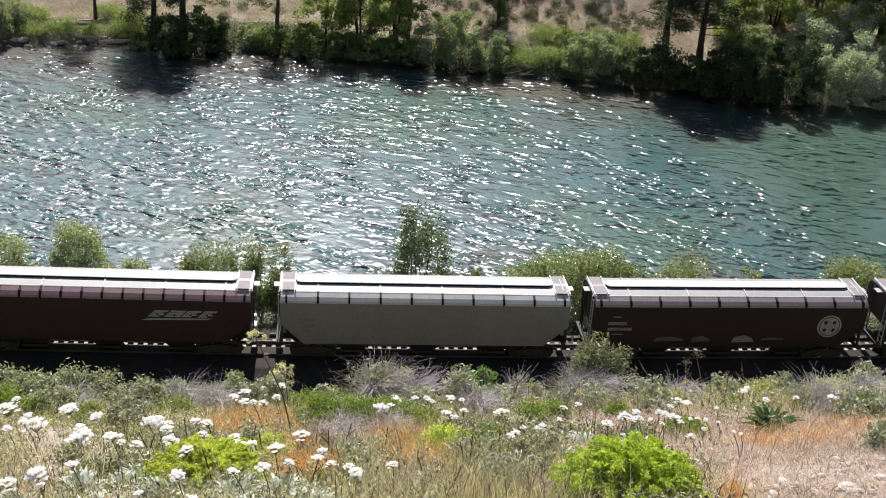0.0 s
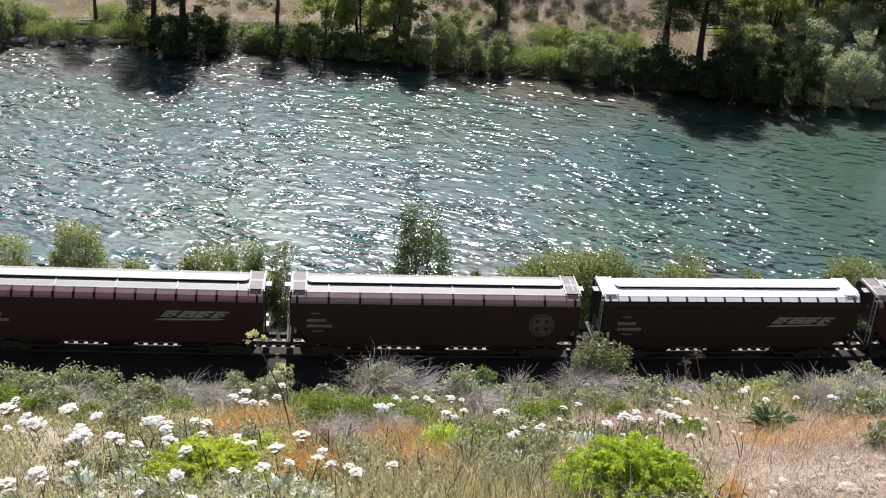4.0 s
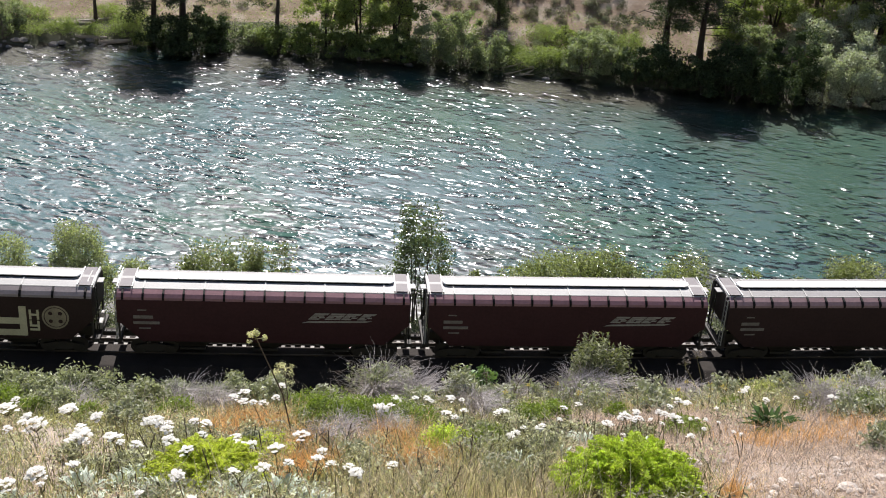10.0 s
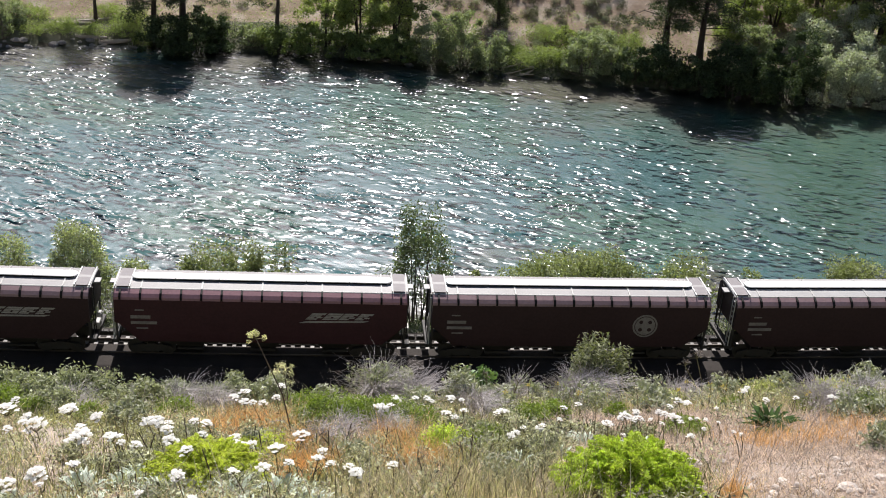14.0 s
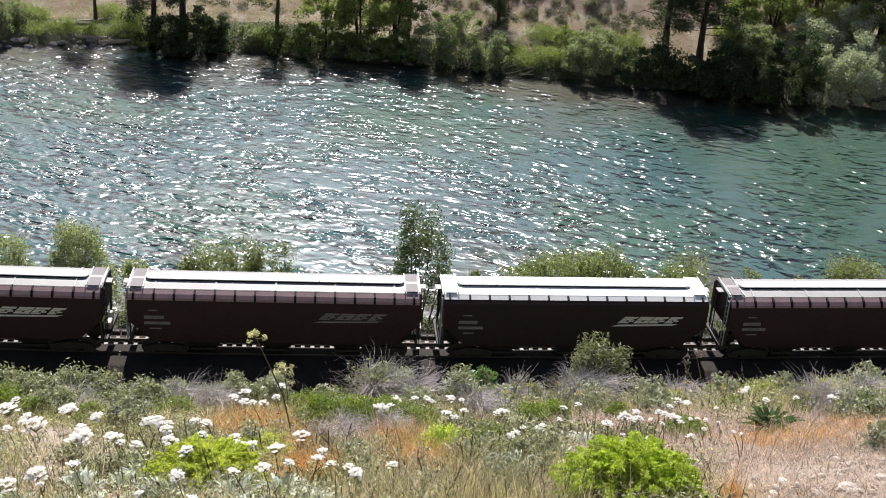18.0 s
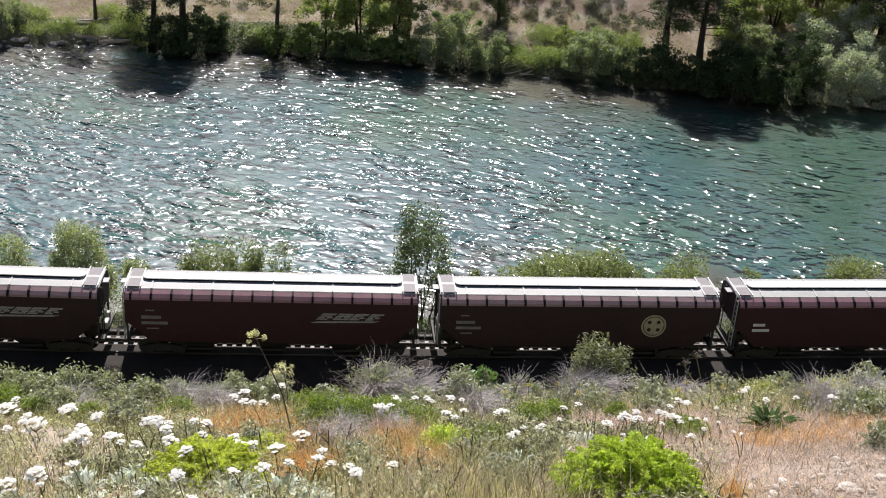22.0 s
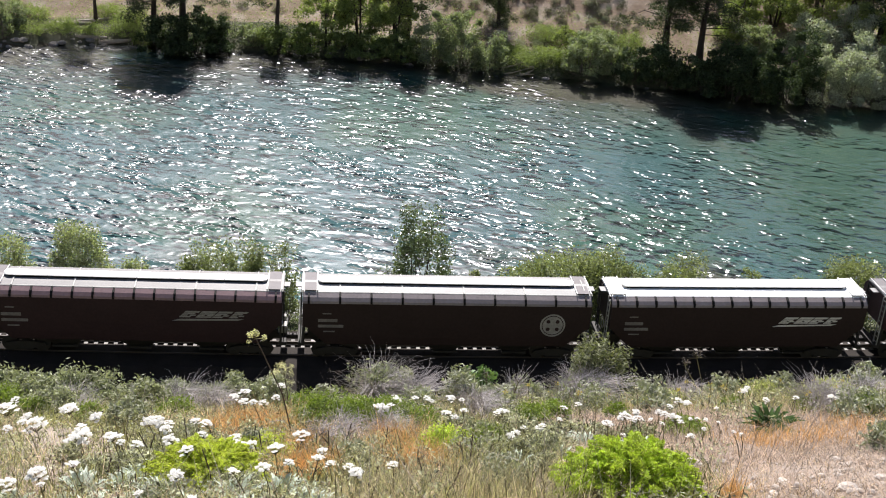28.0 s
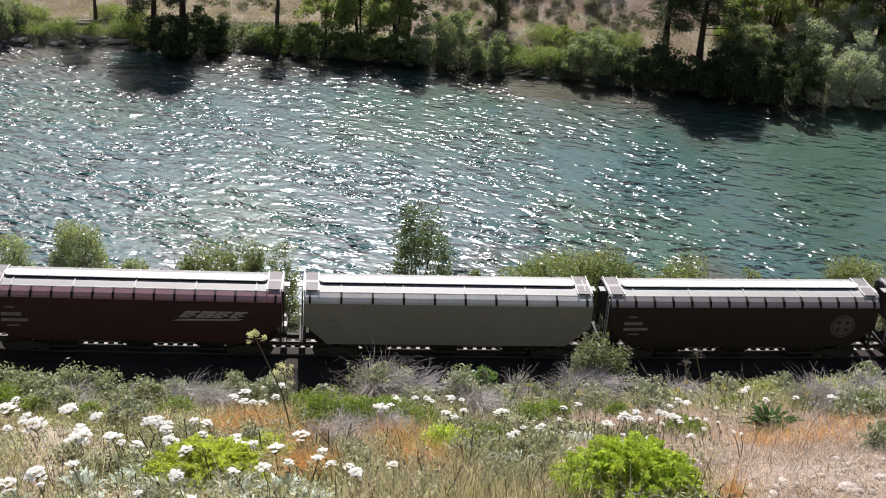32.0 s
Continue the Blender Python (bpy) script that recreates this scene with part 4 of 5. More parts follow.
far_bank()
for k, (x, y, r, tall, low) in enumerate(((23.9, 135.6, 0.44, 19, 3.4), (28.0, 135.5, 0.42, 19, 3.6), (-31.2, 133.6, 0.46, 17, 4.2), (-20.6, 134.1, 0.30, 11, 5.0), (-5.8, 137.0, 0.22, 13, 3.5), (-41.8, 135.3, 0.24, 11, 5.5), (4.7, 142.5, 0.26, 9, 1.0), (47.1, 143.8, 0.42, 20, 3.0), (51.0, 142.5, 0.48, 22, 3.0), (-34.6, 133.8, 0.36, 17, 3.0))):
    pine(x, y, r, tall, 40 + k, low, 6.6 if k == 1 else 5.0 if k == 0 else 6.0 if k in (2, 9) else 3.6)


def far_sage():
    """Low sagebrush over the dry slope behind the far bank."""
    rng = np.random.default_rng(77)
    variants = []
    for k in range(5):
        t = shrub("sagebrush", "small dusky sagebrush on the dry slope", "bush", 0, 0, 0, 1.7, 1.1, SAGE if k == 2 else DUSKSAGE, TWIG, 300 + k, 420, 0.085, 12, 0.0, "sagebrush on the far slope", 0.02)
        variants.append(t)
    spots = [(5.3, 146.2), (8.8, 144.9), (15.6, 143.5), (11.5, 146.7), (-26.0, 142.6), (12.8, 141.2), (3.3, 145.1), (18.0, 145.9), (13.6, 146.6), (-27.8, 139.5), (32.9, 145.3)]
    while len(spots) < 290:
        x, y = (rng.uniform(-60, 62), rng.uniform(137, 190)) if len(spots) % 2 else (rng.uniform(-2, 22), rng.uniform(137, 152))
        spots.append((x, y))
    for k, (x, y) in enumerate(spots):
        m = pose(x, y, ground_at(x, y) - 0.05, 0, 0, rng.uniform(0, 360))
        if k < 5:
            variants[k].matrix_basis = m
        else:
            sc = rng.uniform(0.45, 1.1)
            c = copy_thing(variants[k % 5], m)
            c.scale = (sc, sc, sc)


far_sage()


def low_growth():
    """Undergrowth along both banks and dry tussocks on the far slope, too small to pick apart."""
    rng = np.random.default_rng(66)

    def cover(name, label, n, s_range, lat_of, high, leaf, m):
        s = rng.uniform(*s_range, n)
        clump = np.array([noise.noise((q * 0.5, 0.0, 8.0)) for q in s])
        lat = lat_of(s, n)
        pts = np.empty((n, 3))
        for i in range(n):
            x, y = beside(s[i], lat[i])
            pts[i] = x, y, ground_z(s[i], lat[i])
        pts[:, 2] += rng.uniform(0, 1, n) ** 1.5 * high * (0.8 + 0.8 * clump)
        tagged(new(name, fast_mesh(name, *leaves(pts, leaf, leaf * 0.4, rng), m)), label, "undergrowth", kind="stuff")

    edge = lambda s: np.interp(s, FAR_S, FAR_LAT)
    cover("bank_undergrowth", "dark tangled undergrowth along the far bank", 45000, (-28, 70), lambda s, n: edge(s) - rng.uniform(-0.4, 5.0, n), 1.2, 0.10, ALDER)
    cover("bank_grass", "yellow-green grass and weeds behind the far bank", 55000, (-62, 70), lambda s, n: edge(s) - 2.0 - rng.uniform(0, 1, n) ** 1.4 * 14.0, 0.8, 0.09, GRASSY)
    cover("slope_tussocks", "dry grey tussocks on the far slope", 6000, (-70, 80), lambda s, n: edge(s) - rng.uniform(7, 60, n), 0.3, 0.09, SAGE)
    cover("slope_straw", "dry straw grass on the far slope", 12000, (-70, 80), lambda s, n: edge(s) - rng.uniform(5, 60, n), 0.3, 0.09, STRAW)
    cover("trackside_weeds", "grey-green weeds between track and river", 60000, (-42, 46), lambda s, n: rng.uniform(-11.0, -4.4, n), 0.6, 0.07, WEED)


low_growth()


def driftwood():
    rng = np.random.default_rng(5)
    for k in range(7):
        x, y = 6.3 + rng.uniform(-2.0, 3.0), 130.6 + rng.uniform(-0.3, 0.8)
        s = Shape()
        a = rng.uniform(-0.6, 0.6)
        l = rng.uniform(1.2, 2.6)
        s.tube([(-l / 2 * math.cos(a), 0, -0.1), (0, rng.uniform(-0.2, 0.2), 0.25), (l / 2 * math.cos(a), 0.2, 0.25 + l * 0.35 * math.sin(abs(a)))], [0.10, 0.08, 0.04], 6)
        thing("driftwood", "bleached driftwood branch stranded at the water's edge", "driftwood", pose(x, y, ground_at(x, y) + 0.15, 0, 0, rng.uniform(-40, 40)), "driftwood", data=s.mesh("driftwood", DRIFT))


driftwood()


def grey_logs():
    """Bleached logs and root wads lying on the far bank."""
    rng = np.random.default_rng(8)
    for x, y, l, r, a in ((-41.6, 131.6, 4.6, 0.22, -8), (-38.6, 131.9, 3.6, 0.26, 12), (-36.4, 131.3, 2.4, 0.20, -30), (-44.4, 133.6, 5.2, 0.28, 6), (-42.0, 135.2, 4.2, 0.24, 20), (-47.0, 131.0, 2.6, 0.16, -15), (-39.6, 131.2, 1.8, 0.14, 40)):
        z = ground_at(x, y)
        s = Shape().tube([(-l / 2, 0, 0.1), (-l / 6, rng.uniform(-0.2, 0.2), 0.22), (l / 5, rng.uniform(-0.2, 0.2), 0.3), (l / 2, 0, 0.45)], [r, r * 0.95, r * 0.8, r * 0.5], 8)
        for q in range(5):
            b = rng.uniform(-0.45, 0.45) * l
            s.tube([(b, 0, 0.25), (b + rng.uniform(-0.5, 0.5), rng.uniform(-0.5, 0.3), rng.uniform(0.5, 1.1))], [r * 0.3, r * 0.1], 5)
        thing("fallen_log", "bleached grey fallen log with broken branches", "log", pose(x, y, z, 0, 0, a), "logs on the far bank", data=s.mesh("fallen_log", DRIFT))


grey_logs()


def bank_stones():
    rng = np.random.default_rng(15)
    variants = []
    for k in range(4):
        s = Shape()
        rings = []
        for z, r in ((0, 0.9), (0.35, 1.0), (0.7, 0.75), (0.9, 0.3)):
            rings.append([(r * math.cos(a) * rng.uniform(0.8, 1.15), r * math.sin(a) * rng.uniform(0.7, 1.0), z * rng.uniform(0.85, 1.1)) for a in [2 * math.pi * q / 9 for q in range(9)]])
        variants.append(s.loft(rings).mesh("boulder", STONE))
    for k in range(46):
        s = rng.uniform(-55, 62) if k > 22 else rng.uniform(-50, -28)
        lat = float(np.interp(s, FAR_S, FAR_LAT)) - rng.uniform(-0.5, 1.2)
        x, y = beside(s, lat)
        ob = thing("boulder", "grey boulder at the river's edge", "rock", pose(x, y, ground_at(x, y) - 0.1, 0, 0, rng.uniform(0, 360)), "boulders of the far bank", data=variants[k % 4])
        c = rng.uniform(0.25, 0.65)
        ob.scale = (c, c, c * 0.7)


bank_stones()

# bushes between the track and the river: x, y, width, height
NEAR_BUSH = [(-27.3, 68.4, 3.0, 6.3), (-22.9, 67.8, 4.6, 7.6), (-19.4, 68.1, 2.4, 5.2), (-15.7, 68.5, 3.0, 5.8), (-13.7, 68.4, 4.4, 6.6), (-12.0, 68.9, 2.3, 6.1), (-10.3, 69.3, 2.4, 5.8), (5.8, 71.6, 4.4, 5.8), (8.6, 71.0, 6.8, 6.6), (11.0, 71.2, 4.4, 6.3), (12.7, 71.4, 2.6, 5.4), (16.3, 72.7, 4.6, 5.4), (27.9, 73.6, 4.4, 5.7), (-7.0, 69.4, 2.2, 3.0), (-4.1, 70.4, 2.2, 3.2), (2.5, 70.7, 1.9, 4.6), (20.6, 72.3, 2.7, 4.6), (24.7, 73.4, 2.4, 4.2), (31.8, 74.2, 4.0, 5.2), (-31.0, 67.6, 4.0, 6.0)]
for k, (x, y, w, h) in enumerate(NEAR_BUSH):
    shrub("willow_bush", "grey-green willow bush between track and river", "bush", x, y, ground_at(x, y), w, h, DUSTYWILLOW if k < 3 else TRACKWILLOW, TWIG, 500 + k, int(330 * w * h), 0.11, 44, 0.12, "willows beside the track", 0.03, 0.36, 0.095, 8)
shrub("alder", "small dark green alder between track and river", "tree", -1.3, 71.0, ground_at(-1.3, 71.0), 5.4, 9.2, ALDERLIGHT, BARK, 541, 7000, 0.095, 64, 0.25, "", 0.05, 0.5, 0.075)

# ---- near slope ----
GX, GY = np.linspace(-7, 8, 61), np.linspace(2.5, 12.5, 41)
GZ = np.array([[ground_at(x, y) for x in GX] for y in GY])


def slope_z(x, y):
    x, y = np.asarray(x, float), np.asarray(y, float)
    fx, fy = np.clip((x - GX[0]) / (GX[1] - GX[0]), 0, 59.999), np.clip((y - GY[0]) / (GY[1] - GY[0]), 0, 39.999)
    i, j = fx.astype(int), fy.astype(int)
    a, b = fx - i, fy - j
    return (GZ[j, i] * (1 - a) + GZ[j, i + 1] * a) * (1 - b) + (GZ[j + 1, i] * (1 - a) + GZ[j + 1, i + 1] * a) * b


def patchy(x, y, f, seed):
    return np.array([noise.noise((p * f, q * f, seed)) for p, q in zip(x, y)])


def blades(x, y, height, width, rng, lean=0.35, lift=0.0):
    """Thin bent blades: three quads' worth of taper in two pieces."""
    n = len(x)
    z = slope_z(x, y) - 0.01 + lift
    b = np.stack([x, y, z], 1)
    a = rng.uniform(0, 2 * math.pi, n)
    side = np.stack([np.cos(a), np.sin(a), np.zeros(n)], 1) * (width * rng.uniform(0.6, 1.4, n))[:, None]
    bend = rng.normal(size=(n, 3)) * lean * height[:, None] * (1, 1, 0)
    up = np.array([0, 0, 1.0]) * height[:, None]
    mid, top = b + up * 0.55 + bend * 0.35, b + up * rng.uniform(0.75, 1.0, (n, 1)) + bend
    v = np.stack([b - side, b + side, mid - side * 0.7, mid + side * 0.7, top - side * 0.12, top + side * 0.12], 1).reshape(-1, 3)
    o = 6 * np.arange(n)[:, None]
    return v, np.concatenate([o + np.array([0, 1, 3, 2]), o + np.array([2, 3, 5, 4])])


def scatter(n, rng, x0=-5.2, x1=5.8, y0=3.6, y1=10.2):
    x, y = rng.uniform(x0, x1, n), rng.uniform(y0, y1, n)
    keep = np.abs(x - 0.25) < 0.47 * y + 1.4
    return x[keep], y[keep]


def slope_cover():
    rng = np.random.default_rng(9)
    dry = lambda x, y: 1 / (1 + np.exp(-(x - 1.35 + 0.35 * (y - 6)) * 2.2)) * (y < 8.6)
    bare = lambda x, y: sum(np.exp(-((x - a) ** 2 + (y - b) ** 2) / (r * r)) for a, b, r in ((-2.63, 6.98, 0.4), (-2.48, 5.97, 0.3), (-2.88, 7.56, 0.4), (-2.3, 6.4, 0.3), (-2.07, 8.4, 0.2)))
    thin = lambda x, y: rng.uniform(0, 1, len(x)) > 0.7 * np.clip(bare(x, y), 0, 1)
    x, y = scatter(95000, rng)
    k = thin(x, y) & (rng.uniform(0, 1, len(x)) > 0.6 * dry(x, y) * (y < 6.7))
    x, y = x[k], y[k]
    d = patchy(x, y, 1.3, 2.0) + 1.0 * dry(x, y)
    k = d > 0.05
    v, f = blades(x[k], y[k], rng.uniform(0.05, 0.20, k.sum()) * (1 - 0.62 * dry(x[k], y[k])), np.full(k.sum(), 0.0021), rng, 0.7)
    tagged(new("dry_grass", fast_mesh("dry_grass", v, f, STRAW)), "dry straw-coloured grass covering the slope", "grass", kind="stuff")
    k = (d < 0.42) & (patchy(x, y, 1.6, 12.0) > -0.3)
    v, f = blades(x[k], y[k], rng.uniform(0.06, 0.24, k.sum()), np.full(k.sum(), 0.0022), rng, 0.5)
    tagged(new("green_grass", fast_mesh("green_grass", v, f, GRASS)), "thin olive-green grass between the herbs", "grass", kind="stuff")
    x, y = scatter(120000, rng)
    k = thin(x, y)
    x, y = x[k], y[k]
    k = (patchy(x, y, 1.0, 21.0) - 0.55 * dry(x, y)) > -0.10
    p = np.stack([x[k], y[k], slope_z(x[k], y[k]) + rng.uniform(0, 0.16, k.sum()) * (1 + 0.6 * patchy(x[k], y[k], 2.5, 4.0))], 1)
    tagged(new("ground_herbs", fast_mesh("ground_herbs", *leaves(p, 0.018, 0.0065, rng), HERB)), "low grey-green herbs covering the slope", "herbs", kind="stuff")
    # rusty dried patches
    cx = [(-1.3, 7.93, 0.28), (-0.84, 6.9, 0.14), (-0.74, 6.1, 0.16), (-0.23, 6.98, 0.26), (-0.08, 6.33, 0.20), (1.66, 5.34, 0.06), (2.34, 7.22, 0.25), (2.76, 7.32, 0.3), (3.25, 7.76, 0.3), (-1.5, 7.7, 0.2)]
    xs = np.concatenate([rng.normal(a, r * 0.5, int(850 + 1700 * r) if a < 1.5 else 420) for a, b, r in cx])
    ys = np.concatenate([rng.normal(b, r * 0.5, int(850 + 1700 * r) if a < 1.5 else 420) for a, b, r in cx])
    v, f = blades(xs, ys, np.where(xs < 1.5, rng.uniform(0.08, 0.27, len(xs)), rng.uniform(0.05, 0.2, len(xs))), np.full(len(xs), 0.0018), rng, 0.45)
    tagged(new("rusty_stems", fast_mesh("rusty_stems", v, f, RUST)), "rust-orange dried stems in patches", "dry stems", kind="stuff")
    # flattened straw and pale litter on the dry side
    x, y = scatter(90000, rng, 0.7, 5.6, 3.8, 8.9)
    k = rng.uniform(0, 1, len(x)) < dry(x, y) * (0.8 + 0.2 * (y > 6.5))
    v, f = blades(x[k], y[k], rng.uniform(0.02, 0.07, k.sum()), np.full(k.sum(), 0.0022), rng, 1.6)
    tagged(new("flattened_straw", fast_mesh("flattened_straw", v, f, LITTER)), "short flattened straw and litter on the dry slope", "grass", kind="stuff")
    # tall feathery grass
    x = rng.uniform(-0.45, 0.95, 2000)
    y = rng.uniform(4.9, 5.75, 2000) + 0.15 * x
    k = patchy(x, y, 2.2, 31.0) > -0.25
    v, f = blades(x[k], y[k], rng.uniform(0.14, 0.40, k.sum()), np.full(k.sum(), 0.0014), rng, 0.42)
    tagged(new("feather_grass", fast_mesh("feather_grass", v, f, PALEGRASS)), "tall feathery olive and straw grass", "grass", kind="stuff")
    # brown upright stalks of last year's flowers
    x, y = scatter(1500, rng, -2.4, 1.6, 4.8, 7.6)
    k = patchy(x, y, 1.8, 41.0) > -0.1
    v, f = blades(x[k], y[k], rng.uniform(0.14, 0.34, k.sum()), np.full(k.sum(), 0.0032), rng, 0.22)
    tagged(new("brown_stalks", fast_mesh("brown_stalks", v, f, STALK)), "dark brown bare stalks of old flowers", "dry stems", kind="stuff")
    # bare grey twigs
    x, y = scatter(4200, rng)
    v, f = blades(x, y, rng.uniform(0.10, 0.30, len(x)), np.full(len(x), 0.0022), rng, 0.9)
    tagged(new("dead_twigs", fast_mesh("dead_twigs", v, f, DRIFT)), "bleached dead twigs between the herbs", "twigs", kind="stuff")
    # gravel
    x, y = scatter(60000, rng)
    k = rng.uniform(0, 1, len(x)) < 0.03 + 0.75 * dry(x, y) * (y < 6.6 + 0.5 * patchy(x, y, 2.0, 6.0)) + 0.2 * np.clip(bare(x, y), 0, 1)
    x, y = x[k], y[k]
    n = len(x)
    r = rng.uniform(0.003, 0.014, n) * (1 + (rng.uniform(0, 1, n) > 0.95) * 1.8)
    z = slope_z(x, y)
    a = rng.uniform(0, 6.28, n)
    ring = [np.stack([x + np.cos(a + q * 1.5708) * r * s, y + np.sin(a + q * 1.5708) * r * s, z + h * r], 1) for s, h in ((1.0, -0.2), (0.95, 0.5), (0.4, 0.95)) for q in range(4)]
    v = np.stack(ring, 1).reshape(-1, 3)
    o = 12 * np.arange(n)[:, None]
    f = [o + np.array([j * 4 + q, j * 4 + (q + 1) % 4, j * 4 + 4 + (q + 1) % 4, j * 4 + 4 + q]) for j in (0, 1) for q in range(4)] + [o + np.array([8, 9, 10, 11])]
    tagged(new("gravel", fast_mesh("gravel", v, np.concatenate(f), ROCK)), "pale gravel on the bare slope", "gravel", kind="stuff")


slope_cover()

# bushy plants of the slope: x, y, width, height


def feathery_bush(label, x, y, w, h, material, seed, count, plume):
    """A low dome of soft plumes that arch outward and droop at the tip."""
    rng = np.random.default_rng(seed)
    t = thing("feathery_bush", label, "bush", pose(x, y, float(slope_z(x, y))))
    roots = []
    for k in range(count):
        a, f = rng.uniform(0, 6.28), math.sqrt((k + 0.5) / count)
        out = np.array([math.cos(a), math.sin(a), 0.0])
        rise = h * math.sqrt(max(0.03, 1 - f * f)) * rng.uniform(0.72, 1.08)
        tip = out * f * w * 0.5 * rng.uniform(0.88, 1.08) + (0, 0, rise)
        way = unit((out * (0.35 + 0.75 * f) + np.array([0, 0, 0.9 - 0.75 * f]) + rng.normal(size=3) * 0.22)[None])[0]
        long = plume * rng.uniform(0.7, 1.25)
        n = int(210 * long / 0.14)
        q = rng.uniform(0, 1, n) ** 0.85
        spine = tip + way * long * (q - 0.75)[:, None] + np.array([0, 0, -0.28 * long]) * (q ** 2)[:, None] + out * 0.15 * long * (q ** 2)[:, None]
        wide = long * 0.20 * np.sin(np.clip(q * 2.6 + 0.42, 0, 3.1))
        c = spine + rng.normal(size=(n, 3)) * (wide * 0.55)[:, None] * (1, 1, 0.7)
        part("frond", fast_mesh("frond", *leaves(c, 0.0115, 0.0036, rng, droop=way * 1.1), material), t)
        roots.append(tip - way * long * 0.7)
    part("branching", stems_mesh("branching", np.array(roots)[::2], 0.003, STALK, rng), t)


feathery_bush("bright lime-green bush of soft feathery fronds", 1.11, 5.36, 0.80, 0.35, LIME, 700, 240, 0.14)
feathery_bush("yellow-green clump of soft feathery fronds", -1.28, 5.67, 0.70, 0.27, OLIVE, 701, 190, 0.12)
FERNS = [(-1.12, 6.50, 0.46, 0.20, OLIVE), (0.10, 6.70, 0.46, 0.20, LIME)]
for k, (x, y, w, h, m) in enumerate(FERNS):
    shrub("feathery_herb", "yellow-green feathery herb clump", "plant", x, y, float(slope_z(x, y)), w, h, m, STALK, 702 + k, int(45000 * w * h), 0.0145, 46, 0.0, "", 0.003, 0.3, 0.09)
HERBS = [(-3.44, 8.66, 0.30, 0.24), (-2.83, 8.32, 0.28, 0.20), (-2.21, 8.69, 0.40, 0.20), (-0.82, 8.0, 0.56, 0.28), (-0.49, 7.88, 0.50, 0.28), (-1.1, 8.9, 0.40, 0.24), (-0.34, 8.3, 0.40, 0.24), (-0.08, 7.86, 0.40, 0.22), (0.79, 8.15, 0.36, 0.20), (1.0, 8.4, 0.30, 0.18), (1.54, 8.5, 0.22, 0.14), (2.59, 8.9, 0.26, 0.14), (3.24, 8.9, 0.22, 0.14), (3.51, 8.4, 0.40, 0.22), (3.1, 9.5, 0.6, 0.17), (3.8, 9.3, 0.8, 0.19), (4.4, 8.9, 0.7, 0.24), (0.39, 6.97, 0.36, 0.16), (2.1, 9.2, 0.4, 0.18), (-4.0, 9.2, 0.6, 0.35), (1.9, 7.6, 0.35, 0.15)]
for k, (x, y, w, h) in enumerate(HERBS):
    shrub("herb_clump", "leafy green herb clump on the dry slope", "plant", x, y, float(slope_z(x, y)), w, h, GREEN if k not in (14, 15, 16, 18) else PALEHERB, STALK, 730 + k, int(36000 * w * h), 0.0165, 40, 0.0, "herb clumps", 0.003, 0.35, 0.11)
shrub("leafy_bush", "dark green broad-leaved bush on the brow", "bush", 0.42, 9.9, float(slope_z(0.42, 9.9)), 0.42, 0.50, BROADLEAF, STALK, 758, 900, 0.030, 26, 0.05, "", 0.004, 0.55, 0.12)
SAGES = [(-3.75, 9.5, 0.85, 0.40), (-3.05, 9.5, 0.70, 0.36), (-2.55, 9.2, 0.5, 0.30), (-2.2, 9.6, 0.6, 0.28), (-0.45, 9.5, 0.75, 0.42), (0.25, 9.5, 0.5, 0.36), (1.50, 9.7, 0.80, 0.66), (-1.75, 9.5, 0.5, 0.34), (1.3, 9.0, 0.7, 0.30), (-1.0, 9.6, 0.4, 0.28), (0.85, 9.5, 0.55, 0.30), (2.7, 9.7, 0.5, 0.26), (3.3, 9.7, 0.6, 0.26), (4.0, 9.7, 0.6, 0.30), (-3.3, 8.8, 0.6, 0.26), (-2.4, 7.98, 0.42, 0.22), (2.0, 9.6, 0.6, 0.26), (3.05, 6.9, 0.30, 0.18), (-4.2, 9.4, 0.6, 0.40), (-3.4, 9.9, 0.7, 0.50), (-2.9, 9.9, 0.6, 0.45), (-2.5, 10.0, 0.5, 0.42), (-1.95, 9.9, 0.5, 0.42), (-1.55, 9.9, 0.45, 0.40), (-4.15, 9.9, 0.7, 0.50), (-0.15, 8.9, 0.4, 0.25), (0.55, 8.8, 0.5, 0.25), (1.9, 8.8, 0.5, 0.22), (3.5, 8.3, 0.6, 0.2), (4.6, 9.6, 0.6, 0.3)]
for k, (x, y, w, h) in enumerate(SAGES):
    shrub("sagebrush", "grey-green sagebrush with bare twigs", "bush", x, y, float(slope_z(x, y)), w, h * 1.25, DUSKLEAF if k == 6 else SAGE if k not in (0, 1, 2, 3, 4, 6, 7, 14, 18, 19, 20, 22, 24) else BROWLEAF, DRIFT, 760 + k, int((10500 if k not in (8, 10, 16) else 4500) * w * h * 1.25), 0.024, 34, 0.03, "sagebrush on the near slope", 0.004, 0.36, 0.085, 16)

